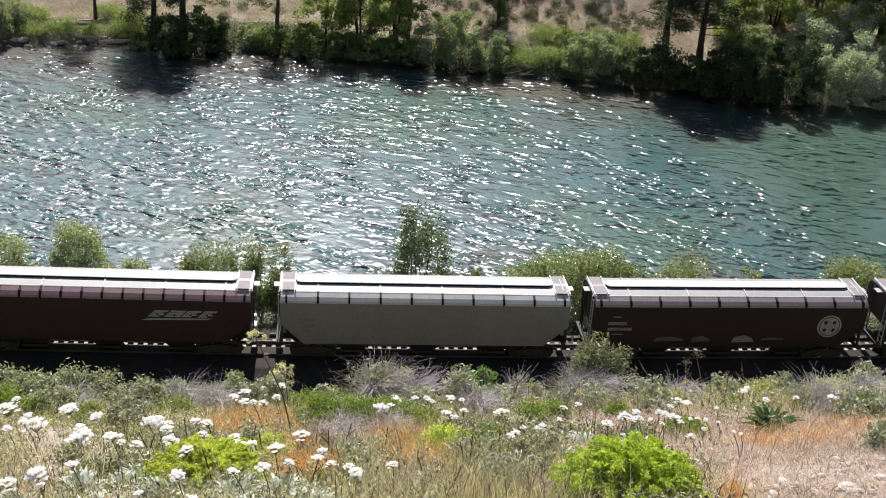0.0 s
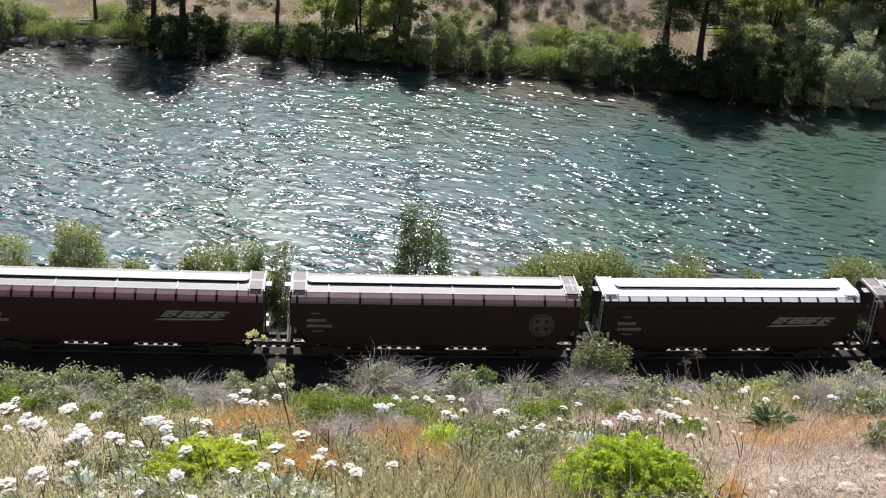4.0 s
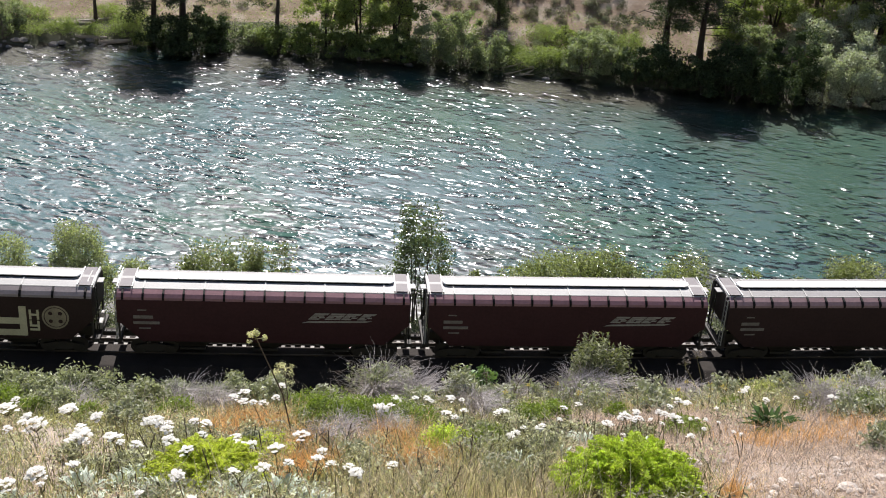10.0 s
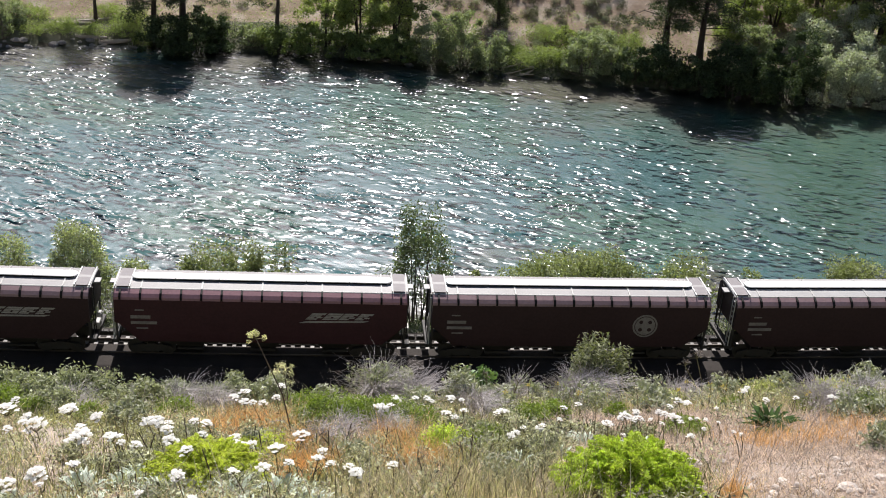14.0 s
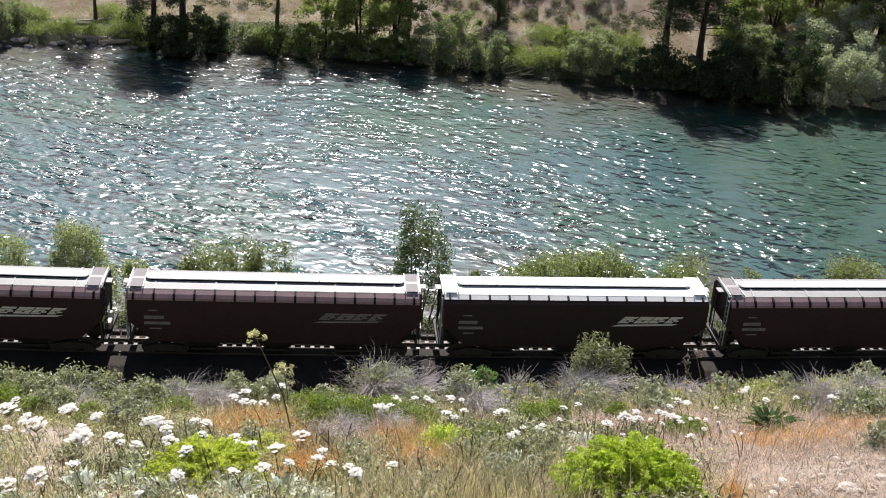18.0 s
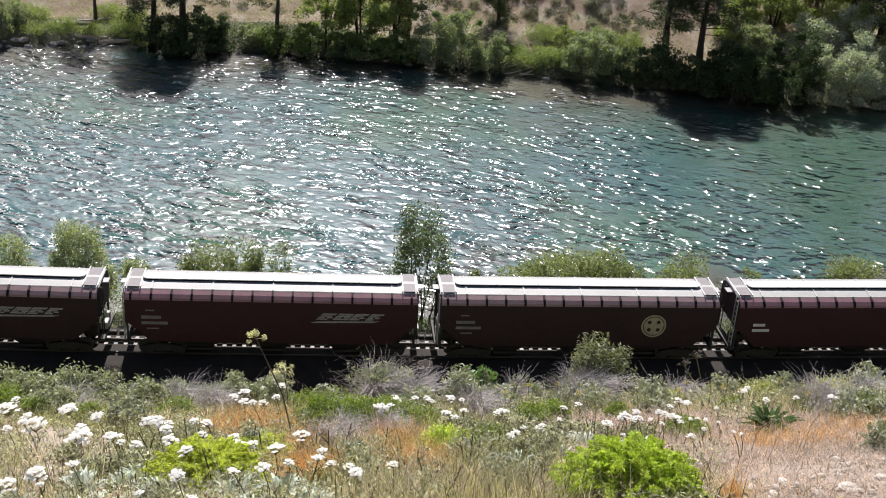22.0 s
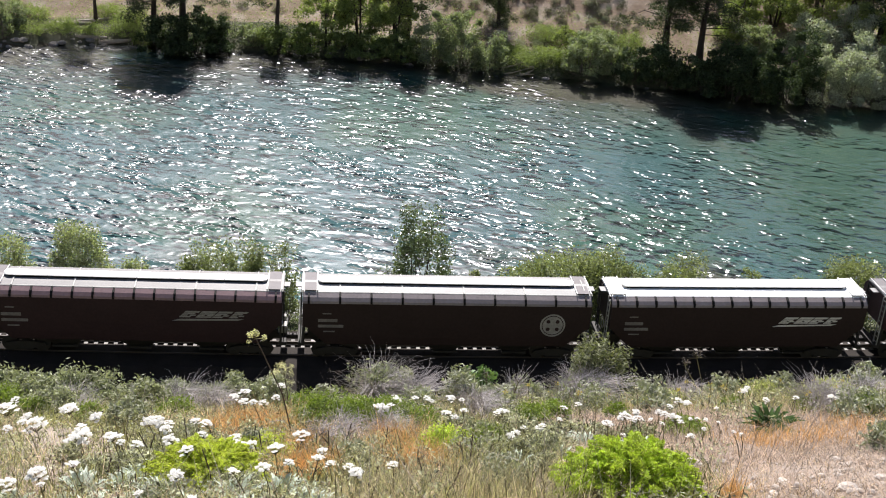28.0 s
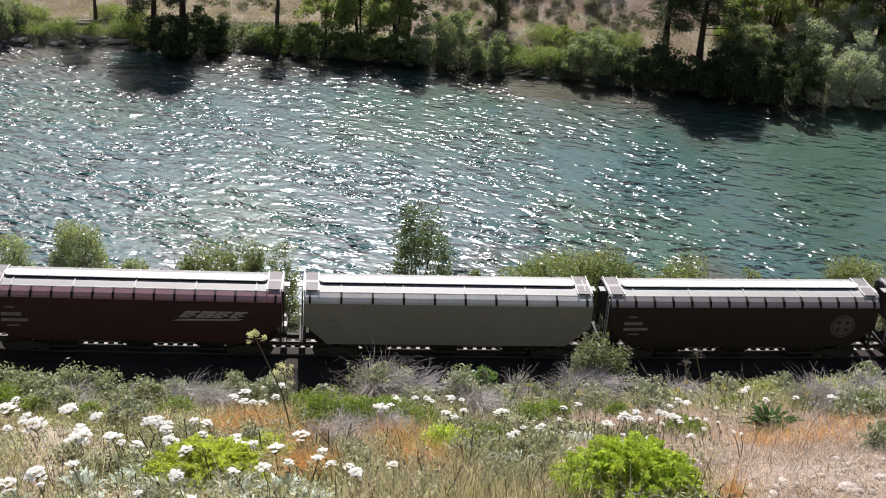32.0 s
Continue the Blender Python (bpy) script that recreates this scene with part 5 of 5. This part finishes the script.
# leafy grey-green herbs among the flowers
LEAFY = [(0.35, 7.1, 0.34, 0.16), (0.62, 7.3, 0.36, 0.18), (0.85, 7.0, 0.34, 0.16), (0.5, 6.75, 0.32, 0.15), (0.98, 7.4, 0.32, 0.16), (0.2, 7.6, 0.34, 0.16), (0.75, 6.55, 0.30, 0.14), (1.2, 7.35, 0.30, 0.14), (-0.25, 7.5, 0.3, 0.14), (1.5, 7.3, 0.3, 0.13), (-1.6, 6.3, 0.36, 0.18), (-1.85, 6.1, 0.34, 0.18), (-1.4, 6.5, 0.32, 0.16)]
for k, (x, y, w, h) in enumerate(LEAFY):
    shrub("leafy_herb", "grey-green leafy herb among the white flowers", "plant", x, y, float(slope_z(x, y)), w, h, HERB if k % 3 else BROWLEAF, STALK, 790 + k, int(24000 * w * h), 0.019, 26, 0.0, "leafy herbs", 0.003, 0.34, 0.12)

rng = np.random.default_rng(47)
for k in range(34):
    x, y = rng.uniform(-3.0, 0.8), rng.uniform(4.7, 8.6)
    w, h = rng.uniform(0.2, 0.42), rng.uniform(0.10, 0.22)
    shrub("herb_clump", "grey-green leafy herb clump on the dry slope", "plant", x, y, float(slope_z(x, y)), w, h, HERB if k % 3 else SAGE, STALK, 1000 + k, int(20000 * w * h), 0.017, 18, 0.0, "herb clumps", 0.003, 0.3, 0.12)


def dead_brush(x, y, w, h, seed):
    """A tangle of leafless grey twigs."""
    rng = np.random.default_rng(seed)
    t = thing("dead_brush", "leafless grey brush of thin dry twigs", "bush", pose(x, y, float(slope_z(x, y))), "dead brush on the near slope")
    s = Shape()
    for k in range(int(330 * w)):
        a, r = rng.uniform(0, 6.28), rng.uniform(0.1, 0.5) * w
        tip = np.array([math.cos(a) * r + 0.1 * w, math.sin(a) * r, h * rng.uniform(0.35, 0.95)])
        m = tip * (0.42, 0.42, 0.82) + rng.normal(size=3) * 0.022
        end = tip + np.array([math.cos(a) * 0.3 * r, math.sin(a) * 0.3 * r, rng.uniform(-0.28, 0.10) * h]) + rng.normal(size=3) * 0.02
        s.tube([tip * (0.15, 0.15, 0) + (0, 0, -0.02), m, tip, end], [0.0017, 0.0014, 0.0011, 0.0007], 3)
        for q in range(2):
            s.tube([m, m + (tip - m) * 0.6 + rng.normal(size=3) * (0.05, 0.05, 0.03)], [0.0014, 0.0008], 3)
    part("twig_tangle", s.mesh("twig_tangle", PALE), t)


PALE = mat("pale_lilac_grey_twig", (0.43, 0.395, 0.385), 0.9, var=0.3, scale=5, fine=40, bump=0)
for k, (x, y, w, h) in enumerate(((1.38, 9.36, 0.80, 0.44), (1.2, 9.2, 0.6, 0.36), (1.28, 9.3, 0.7, 0.40), (-2.73, 9.4, 0.5, 0.34), (-0.65, 7.16, 0.4, 0.26), (3.38, 8.58, 0.7, 0.22), (-0.55, 9.4, 1.0, 0.50), (-0.2, 9.2, 0.7, 0.40), (-2.35, 9.4, 0.7, 0.40), (-2.0, 9.2, 0.5, 0.34), (0.75, 9.5, 0.6, 0.32), (3.3, 8.9, 0.8, 0.22), (-0.35, 7.3, 0.45, 0.26), (-0.75, 6.9, 0.4, 0.26), (0.35, 8.6, 0.6, 0.3), (2.2, 9.4, 0.6, 0.26), (-3.3, 9.2, 0.6, 0.34), (3.9, 9.4, 0.7, 0.25))):
    dead_brush(x, y, w, h, 900 + k)


def rosette(name, label, x, y, w, h, m, n, seed):
    rng = np.random.default_rng(seed)
    t = thing(name, label, "plant", pose(x, y, float(slope_z(x, y))), "broad-leaved plants")
    for k in range(n):
        a, out = 2 * math.pi * k / n + rng.uniform(-0.3, 0.3), rng.uniform(0.5, 1.0)
        l = w * 0.5 * out
        hh = h * (rng.uniform(0.5, 0.95) if m is SILVER else rng.uniform(0.5, 1.2)) * (1.15 - 0.7 * out)
        wd = w * 0.038 * rng.uniform(0.8, 1.3)
        rings = []
        for f, ww in ((0, 0.35), (0.35, 0.9), (0.7, 0.75), (1.0, 0.08)):
            r, z = l * f, hh * math.sin(f * 1.9) / 0.95
            c, s = math.cos(a), math.sin(a)
            rings.append([(r * c - ww * wd * s, r * s + ww * wd * c, z), (r * c, r * s, z - 0.25 * ww * wd), (r * c + ww * wd * s, r * s - ww * wd * c, z), (r * c, r * s, z - 0.25 * ww * wd - 0.002)])
        part("leaf", Shape().loft(rings).mesh("leaf", m), t)


for k, (x, y, w, h, m) in enumerate(((2.56, 7.70, 0.60, 0.15, DEEP), (-1.03, 5.30, 0.43, 0.17, SILVER), (-0.80, 5.40, 0.40, 0.17, SILVER), (-1.95, 5.50, 0.44, 0.17, SILVER), (-2.04, 5.71, 0.30, 0.14, SILVER), (-1.75, 5.65, 0.30, 0.15, SILVER), (-1.48, 5.51, 0.32, 0.15, SILVER), (-1.13, 5.40, 0.30, 0.14, SILVER), (-0.98, 5.52, 0.28, 0.14, SILVER), (-0.80, 5.62, 0.28, 0.13, SILVER), (-0.68, 5.50, 0.28, 0.13, SILVER), (-1.77, 6.05, 0.28, 0.13, SILVER), (-2.04, 6.3, 0.26, 0.12, SILVER), (0.97, 7.18, 0.3, 0.10, SILVER), (1.42, 6.75, 0.36, 0.13, SILVER), (-1.45, 5.2, 0.4, 0.16, SILVER), (0.85, 6.5, 0.34, 0.12, SILVER), (0.35, 7.3, 0.36, 0.12, SILVER), (-0.6, 5.1, 0.36, 0.16, SILVER), (-1.7, 4.9, 0.4, 0.16, SILVER), (-1.2, 4.85, 0.36, 0.15, SILVER), (-2.2, 5.1, 0.36, 0.15, SILVER), (-0.9, 4.9, 0.34, 0.15, SILVER), (0.55, 6.2, 0.32, 0.12, SILVER), (1.1, 7.1, 0.3, 0.12, SILVER), (-1.75, 5.9, 0.3, 0.14, SILVER))):
    rosette("broad_leaf_plant", "dark green plant with long pointed leaves" if m is DEEP else "silvery green broad-leaved plant", x, y, w, h, m, 44 if m is DEEP else 22, 820 + k)


def umbel_mesh(seed, spread=1.0, material=PETAL):
    """A flat-topped head one metre across, of many small florets."""
    rng = random.Random(seed)
    s = Shape()
    heads = 15 + seed % 3
    for k in range(heads):
        r = 0.42 * math.sqrt((k + 0.3) / heads) * spread * rng.uniform(0.85, 1.15)
        a = k * 2.39996 + rng.uniform(-0.35, 0.35)
        cx, cy, cz = r * math.cos(a), r * math.sin(a) * 0.9, 0.16 - 0.75 * r * r + rng.uniform(-0.05, 0.05)
        size = rng.uniform(0.6, 1.15)
        for i in range(8):
            c, g = i * 2.39996 + a, 0.115 * math.sqrt(i / 8) * size
            fx, fy, fz = cx + g * math.cos(c), cy + g * math.sin(c), cz - 2.2 * g * g + rng.uniform(-0.012, 0.012)
            q = rng.uniform(0.056, 0.080) * size
            b = len(s.v)
            s.v += [(fx + q * math.cos(p), fy + q * math.sin(p), fz - 0.008) for p in [2 * math.pi * j / 5 + a for j in range(5)]] + [(fx, fy, fz + 0.012)]
            s.f += [(b + j, b + (j + 1) % 5, b + 5) for j in range(5)]
    return s.mesh("flower_head", material)


def rays_mesh():
    """Nine thin spokes that spread from one hub."""
    s, n = Shape(), 9
    s.v = [(0.028 * math.cos(2 * math.pi * k / n), 0.028 * math.sin(2 * math.pi * k / n), -0.28) for k in range(n)] + [(0, 0, -0.24), (0, 0, -0.33)]
    for k in range(n):
        a = 2 * math.pi * (k + 0.5) / n
        s.v.append((0.33 * math.cos(a), 0.33 * math.sin(a), 0.08))
        j = (k + 1) % n
        s.f += [(k, j, n + 2 + k), (j, n, n + 2 + k), (n, k, n + 2 + k), (j, k, n + 1)]
    return s.mesh("ray_hub", STALK)


HEADS = [umbel_mesh(k) for k in range(4)]
RAYS = rays_mesh()
STEMS = [Shape().tube([(0, 0, -0.03), (0.03 * k, 0.02, 0.5), (0.05 * k - 0.03, 0.0, 1.0)], [0.0040, 0.0034, 0.0026], 5).mesh("stem", STALK) for k in range(-1, 2)]


SWAYING = []


def umbel_flower(x, y, h, d, k):
    t = thing("white_wildflower", "white flat-topped wildflower on a thin stalk", "flower", pose(x, y, float(slope_z(x, y))), "white wildflowers")
    part("stem", STEMS[k % 3], t, "", Matrix.Diagonal((1, 1, h, 1)))
    tip = Matrix.Translation((0.05 * (k % 3 - 1) - 0.03, 0, h + 0.15 * d))
    part("flower_head", HEADS[k % 4], t, "", tip @ pose(0, 0, 0, (k * 37) % 24 - 12, (k * 53) % 24 - 12, k * 71) @ Matrix.Diagonal((d, d, d * 1.25, 1)))
    part("ray_hub", RAYS, t, "", tip @ Matrix.Diagonal((d, d, d, 1)))
    SWAYING.append((t, x, y, float(slope_z(x, y)), 1.3 if x < -1.0 else 0.45, k))


def old_stalks():
    """Dark bare stalks of last year's flowers, with a few side shoots."""
    spots = [(-1.30, 5.75, 0.26), (-1.26, 5.72, 0.30), (-1.32, 6.09, 0.24), (-1.08, 6.34, 0.22), (-0.76, 6.76, 0.14), (-0.26, 6.49, 0.16), (0.04, 6.81, 0.18), (-0.16, 5.69, 0.20), (-0.02, 5.71, 0.20), (-0.30, 6.4, 0.18), (-1.2, 5.5, 0.30)]
    rng = random.Random(12)
    while len(spots) < 64:
        x, y = rng.uniform(-1.9, 0.35), rng.uniform(5.3, 7.0)
        spots.append((x, y, rng.uniform(0.12, 0.28)))
    for x, y, h in spots:
        a, b = rng.uniform(-0.25, 0.25) * h, rng.uniform(-0.2, 0.2) * h
        s = Shape().tube([(0, 0, -0.03), (a * 0.3, b * 0.5, h * 0.5), (a, b, h)], [0.0052, 0.0045, 0.0034], 5)
        for q in range(rng.randint(0, 2)):
            f = rng.uniform(0.5, 0.8)
            s.tube([(a * f * 0.8, b * f, h * f), (a * f + rng.uniform(-0.05, 0.05), b * f + rng.uniform(-0.03, 0.03), h * (f + 0.22))], [0.003, 0.002], 4)
        thing("old_stalk", "dark brown bare stalk of an old flower", "dry stem", pose(x, y, float(slope_z(x, y))), "old flower stalks", data=s.mesh("old_stalk", OLDSTALK))


old_stalks()


def dead_sticks():
    """Grey leafless shoots that stand close together, some arching over."""
    rng = random.Random(21)
    for k in range(26):
        x, y, h = rng.uniform(-0.95, -0.42), rng.uniform(6.75, 7.75), rng.uniform(0.12, 0.26)
        a = rng.uniform(-0.5, 0.5) * h if k % 4 else rng.choice((-1, 1)) * h * 1.1
        b = rng.uniform(-0.2, 0.2) * h
        s = Shape().tube([(0, 0, -0.02), (a * 0.2, b * 0.4, h * 0.55), (a * 0.6, b, h * 0.95), (a, b, h * (1.0 if k % 4 else 0.85))], [0.0045, 0.004, 0.003, 0.002], 5)
        thing("dead_stick", "grey leafless shoot among the dry herbs", "dry stem", pose(x, y, float(slope_z(x, y))), "dead sticks", data=s.mesh("dead_stick", GREYSTICK))


dead_sticks()


# white flowers: x, y, height, head width in centimetres
FLOWERS_A = [(-3.26, 7.7, 0.22, 15.8), (-3.38, 8.2, 0.25, 6.9), (-2.98, 7.39, 0.23, 7.1), (-2.82, 6.91, 0.25, 6.7), (-2.8, 6.6, 0.26, 6.0), (-2.77, 7.0, 0.21, 14.8), (-2.83, 7.84, 0.2, 14.0), (-2.29, 6.55, 0.27, 8.6), (-2.27, 6.46, 0.22, 14.4), (-2.4, 7.2, 0.22, 9.4), (-1.94, 6.08, 0.29, 9.8), (-1.91, 6.16, 0.24, 5.1), (-1.72, 5.83, 0.27, 6.9), (-1.95, 6.92, 0.24, 10.1), (-1.86, 6.83, 0.26, 10.0), (-1.83, 7.0, 0.21, 7.4), (-1.71, 6.48, 0.26, 7.6), (-1.55, 5.94, 0.28, 9.5), (-1.39, 5.68, 0.25, 8.1), (-1.24, 4.84, 0.27, 7.6), (-2.01, 5.03, 0.26, 10.3), (-2.14, 4.96, 0.2, 9.4)]
FLOWERS_B = [(-1.9, 5.26, 0.27, 6.4), (-1.64, 6.97, 0.25, 6.5), (-1.56, 6.99, 0.23, 8.1), (-1.49, 6.52, 0.2, 7.6), (-1.19, 6.1, 0.28, 7.1), (-1.14, 5.89, 0.24, 12.0), (-1.06, 5.93, 0.26, 6.9), (-0.88, 5.7, 0.28, 9.9), (-1.0, 5.06, 0.26, 5.4), (-0.85, 5.1, 0.28, 7.2), (-0.78, 5.54, 0.23, 5.8), (-1.64, 8.88, 0.27, 10.1), (-1.67, 8.56, 0.24, 7.8), (-1.45, 7.82, 0.28, 8.0), (-1.37, 7.73, 0.28, 5.7), (-1.36, 8.17, 0.21, 7.9), (-1.62, 9.7, 0.29, 6.6), (-1.44, 9.7, 0.32, 8.7), (-1.22, 7.95, 0.29, 6.3), (-0.81, 6.35, 0.24, 10.2), (-0.62, 5.56, 0.26, 6.5), (-0.63, 5.89, 0.23, 6.1)]
FLOWERS_C = [(-0.54, 5.47, 0.25, 5.7), (-0.43, 5.41, 0.23, 5.7), (-0.38, 5.26, 0.23, 8.0), (-0.19, 5.39, 0.25, 6.3), (-0.37, 7.51, 0.25, 10.1), (-0.31, 7.52, 0.28, 5.9), (-0.3, 8.43, 0.21, 8.5), (-0.14, 8.26, 0.23, 5.5), (-0.05, 8.48, 0.22, 5.7), (-0.02, 8.13, 0.23, 6.4), (0.15, 8.49, 0.21, 7.6), (0.44, 9.07, 0.17, 7.1), (0.09, 7.47, 0.22, 5.0), (0.12, 7.23, 0.23, 5.7), (0.17, 7.13, 0.22, 4.8), (0.24, 7.67, 0.2, 6.0), (0.24, 8.37, 0.21, 4.7), (0.49, 7.65, 0.17, 6.0), (0.51, 7.37, 0.22, 8.3), (0.51, 6.39, 0.2, 5.1), (0.56, 6.64, 0.18, 6.0), (0.64, 6.94, 0.16, 4.7)]
FLOWERS_D = [(0.71, 6.64, 0.22, 5.3), (0.74, 6.71, 0.23, 5.3), (1.04, 8.05, 0.17, 5.4), (1.12, 7.89, 0.22, 5.8), (0.92, 7.3, 0.19, 3.7), (1.25, 7.19, 0.17, 8.2), (1.37, 7.38, 0.18, 5.0), (1.39, 7.31, 0.21, 8.3), (1.49, 7.46, 0.22, 5.9), (1.46, 7.36, 0.16, 5.9), (1.47, 7.23, 0.2, 5.7), (1.74, 7.83, 0.16, 6.2), (1.72, 7.3, 0.21, 5.0), (1.75, 7.31, 0.18, 8.3), (1.68, 7.36, 0.22, 5.0), (1.9, 7.95, 0.23, 6.3), (2.0, 8.08, 0.19, 6.4), (1.79, 7.73, 0.23, 5.3), (1.67, 6.5, 0.18, 4.9), (1.28, 6.72, 0.16, 3.5), (1.25, 6.32, 0.2, 3.3), (1.59, 7.39, 0.16, 3.4)]
FLOWERS_E = [(1.62, 7.15, 0.17, 3.7), (1.74, 7.11, 0.19, 4.1), (1.95, 7.26, 0.2, 3.3), (2.06, 7.31, 0.17, 3.4), (1.88, 7.0, 0.16, 3.2), (1.94, 6.51, 0.22, 2.6), (2.04, 6.67, 0.18, 2.7), (1.78, 7.02, 0.23, 3.2), (1.86, 7.15, 0.22, 3.3), (2.16, 7.79, 0.19, 3.6), (2.68, 8.94, 0.19, 7.1), (2.72, 8.99, 0.2, 5.1), (2.64, 8.17, 0.2, 5.6), (2.98, 8.48, 0.2, 4.9), (3.24, 8.42, 0.2, 6.3), (3.27, 8.39, 0.2, 3.9), (-1.87, 4.71, 0.28, 3.5), (-1.34, 4.53, 0.25, 4.4), (-1.09, 4.53, 0.24, 3.8)]
for k, (x, y, h, d) in enumerate(FLOWERS_A + FLOWERS_B + FLOWERS_C + FLOWERS_D + FLOWERS_E):
    umbel_flower(x + 0.03 - 0.05 * (k % 3 - 1), y, h - 0.0015 * d, d / 100 * 1.32, k)


def seed_stalk(x, y, h, d, lean, seed, dense):
    """A tall stalk with a loose ball of pale seed tufts."""
    rng = np.random.default_rng(seed)
    t = thing("seed_stalk", "tall thin stalk with a pale yellow seed head", "plant", pose(x, y, float(slope_z(x, y))), "seed stalks")
    tip = np.array([lean, 0.0, h])
    part("stem", Shape().tube([(0, 0, -0.03), (lean * 0.35, 0.01, h * 0.5), tip], [0.006, 0.005, 0.0035], 5).mesh("stem", OLDSTALK if dense > 10 else STALK), t)
    rays = Shape()
    for k in range(11):
        c = tip + unit(rng.normal(size=(1, 3)) + (0, 0, 0.7))[0] * d * 0.42 * rng.uniform(0.7, 1.0)
        rays.tube([tip, c], [0.0018, 0.0012], 3)
        part("seed_tuft", fast_mesh("seed_tuft", *leaves(c + rng.normal(size=(dense, 3)) * d * 0.055, 0.007 if dense > 10 else 0.006, 0.004, rng), CREAM if dense > 10 else TWIG), t)
    part("ray_hub", rays.mesh("ray_hub", STALK), t)
    SWAYING.append((t, x, y, float(slope_z(x, y)), 0.45, seed))


for k, (x, y, h, d, lean) in enumerate(((-0.95, 7.10, 0.88, 0.15, -0.28), (-1.25, 8.86, 0.46, 0.24, -0.04), (0.50, 9.5, 0.36, 0.11, -0.02), (2.45, 9.4, 0.42, 0.16, -0.20), (2.50, 9.5, 0.50, 0.18, -0.13), (2.70, 9.5, 0.30, 0.12, -0.02), (0.72, 9.4, 0.30, 0.10, 0.05), (-2.5, 9.3, 0.30, 0.10, 0.0))):
    seed_stalk(x, y, h, d, lean, 860 + k, 40 if k < 2 else 7)

for k, (x, y, w) in enumerate(((1.66, 6.32, 0.15), (1.60, 6.36, 0.10), (2.07, 5.79, 0.10), (2.64, 6.51, 0.08), (2.38, 5.63, 0.14), (1.85, 5.63, 0.08), (2.18, 5.5, 0.10), (2.65, 5.83, 0.11), (2.24, 5.98, 0.06), (1.93, 5.5, 0.07), (2.45, 5.95, 0.07))):
    rng = random.Random(k)
    rings = [[(r * w * 0.5 * math.cos(a) * rng.uniform(0.85, 1.15), r * w * 0.38 * math.sin(a) * rng.uniform(0.85, 1.15), z * w * 0.32) for a in [2 * math.pi * q / 9 for q in range(9)]] for z, r in ((-0.3, 0.9), (0.25, 1.0), (0.7, 0.78), (1.0, 0.35))]
    thing("stone", "pale pinkish stone on the dry slope", "stone", pose(x, y, float(slope_z(x, y)), 0, 0, k * 50), "stones on the slope", data=Shape().loft(rings).mesh("stone", ROCK))

# small yellow blooms along the brow
rng = np.random.default_rng(31)
for k in range(46):
    x, y = rng.uniform(0.6, 4.6), rng.uniform(8.4, 9.7)
    h = rng.uniform(0.16, 0.30)
    t = thing("yellow_wildflower", "small yellow wildflower on a thin stalk", "flower", pose(x, y, float(slope_z(x, y))), "yellow wildflowers")
    part("stem", STEMS[k % 3], t, "", Matrix.Diagonal((0.6, 0.6, h, 1)))
    p = np.array([0.05 * (k % 3 - 1) - 0.03, 0, h]) * (0.6, 1, 1) + rng.normal(size=(18, 3)) * (0.011, 0.011, 0.006)
    part("flower_head", fast_mesh("flower_head", *leaves(p, 0.006, 0.004, rng), GOLD if k % 3 else CREAM), t)


def motions():
    """The train runs to the left along the bend, the river drifts slowly with it, the flowers stir in the wind."""
    for car, q in TRAIN:
        rows = []
        for k in range(17):
            t = 2.0 * k
            x, y, th = on_track(q - 13.2523 * (t - 16) + 0.00582 * (t - 16) ** 2)
            rows.append((t, pose(x, y, 0, 0, 0, math.degrees(th))))
        walk(car, rows)
    walk(WATER, [(4.0 * k, pose(16 - 4.0 * k, 105 - 0.1 * k, WATER_Z)) for k in range(9)])
    for plant, x, y, z, much, seed in SWAYING:
        rng = random.Random(seed)
        rows = []
        for k in range(41):
            t = 0.8 * k
            gust = much * (0.45 + 0.55 * math.sin(t * 0.55 + 0.6 * x) ** 2 * (1.6 if 11 < t < 13.5 else 1.0))
            rows.append((t, pose(x, y, z, rng.uniform(-0.4, 0.4) * gust, rng.uniform(-1.0, 1.0) * gust, 0)))
        walk(plant, rows)


motions()
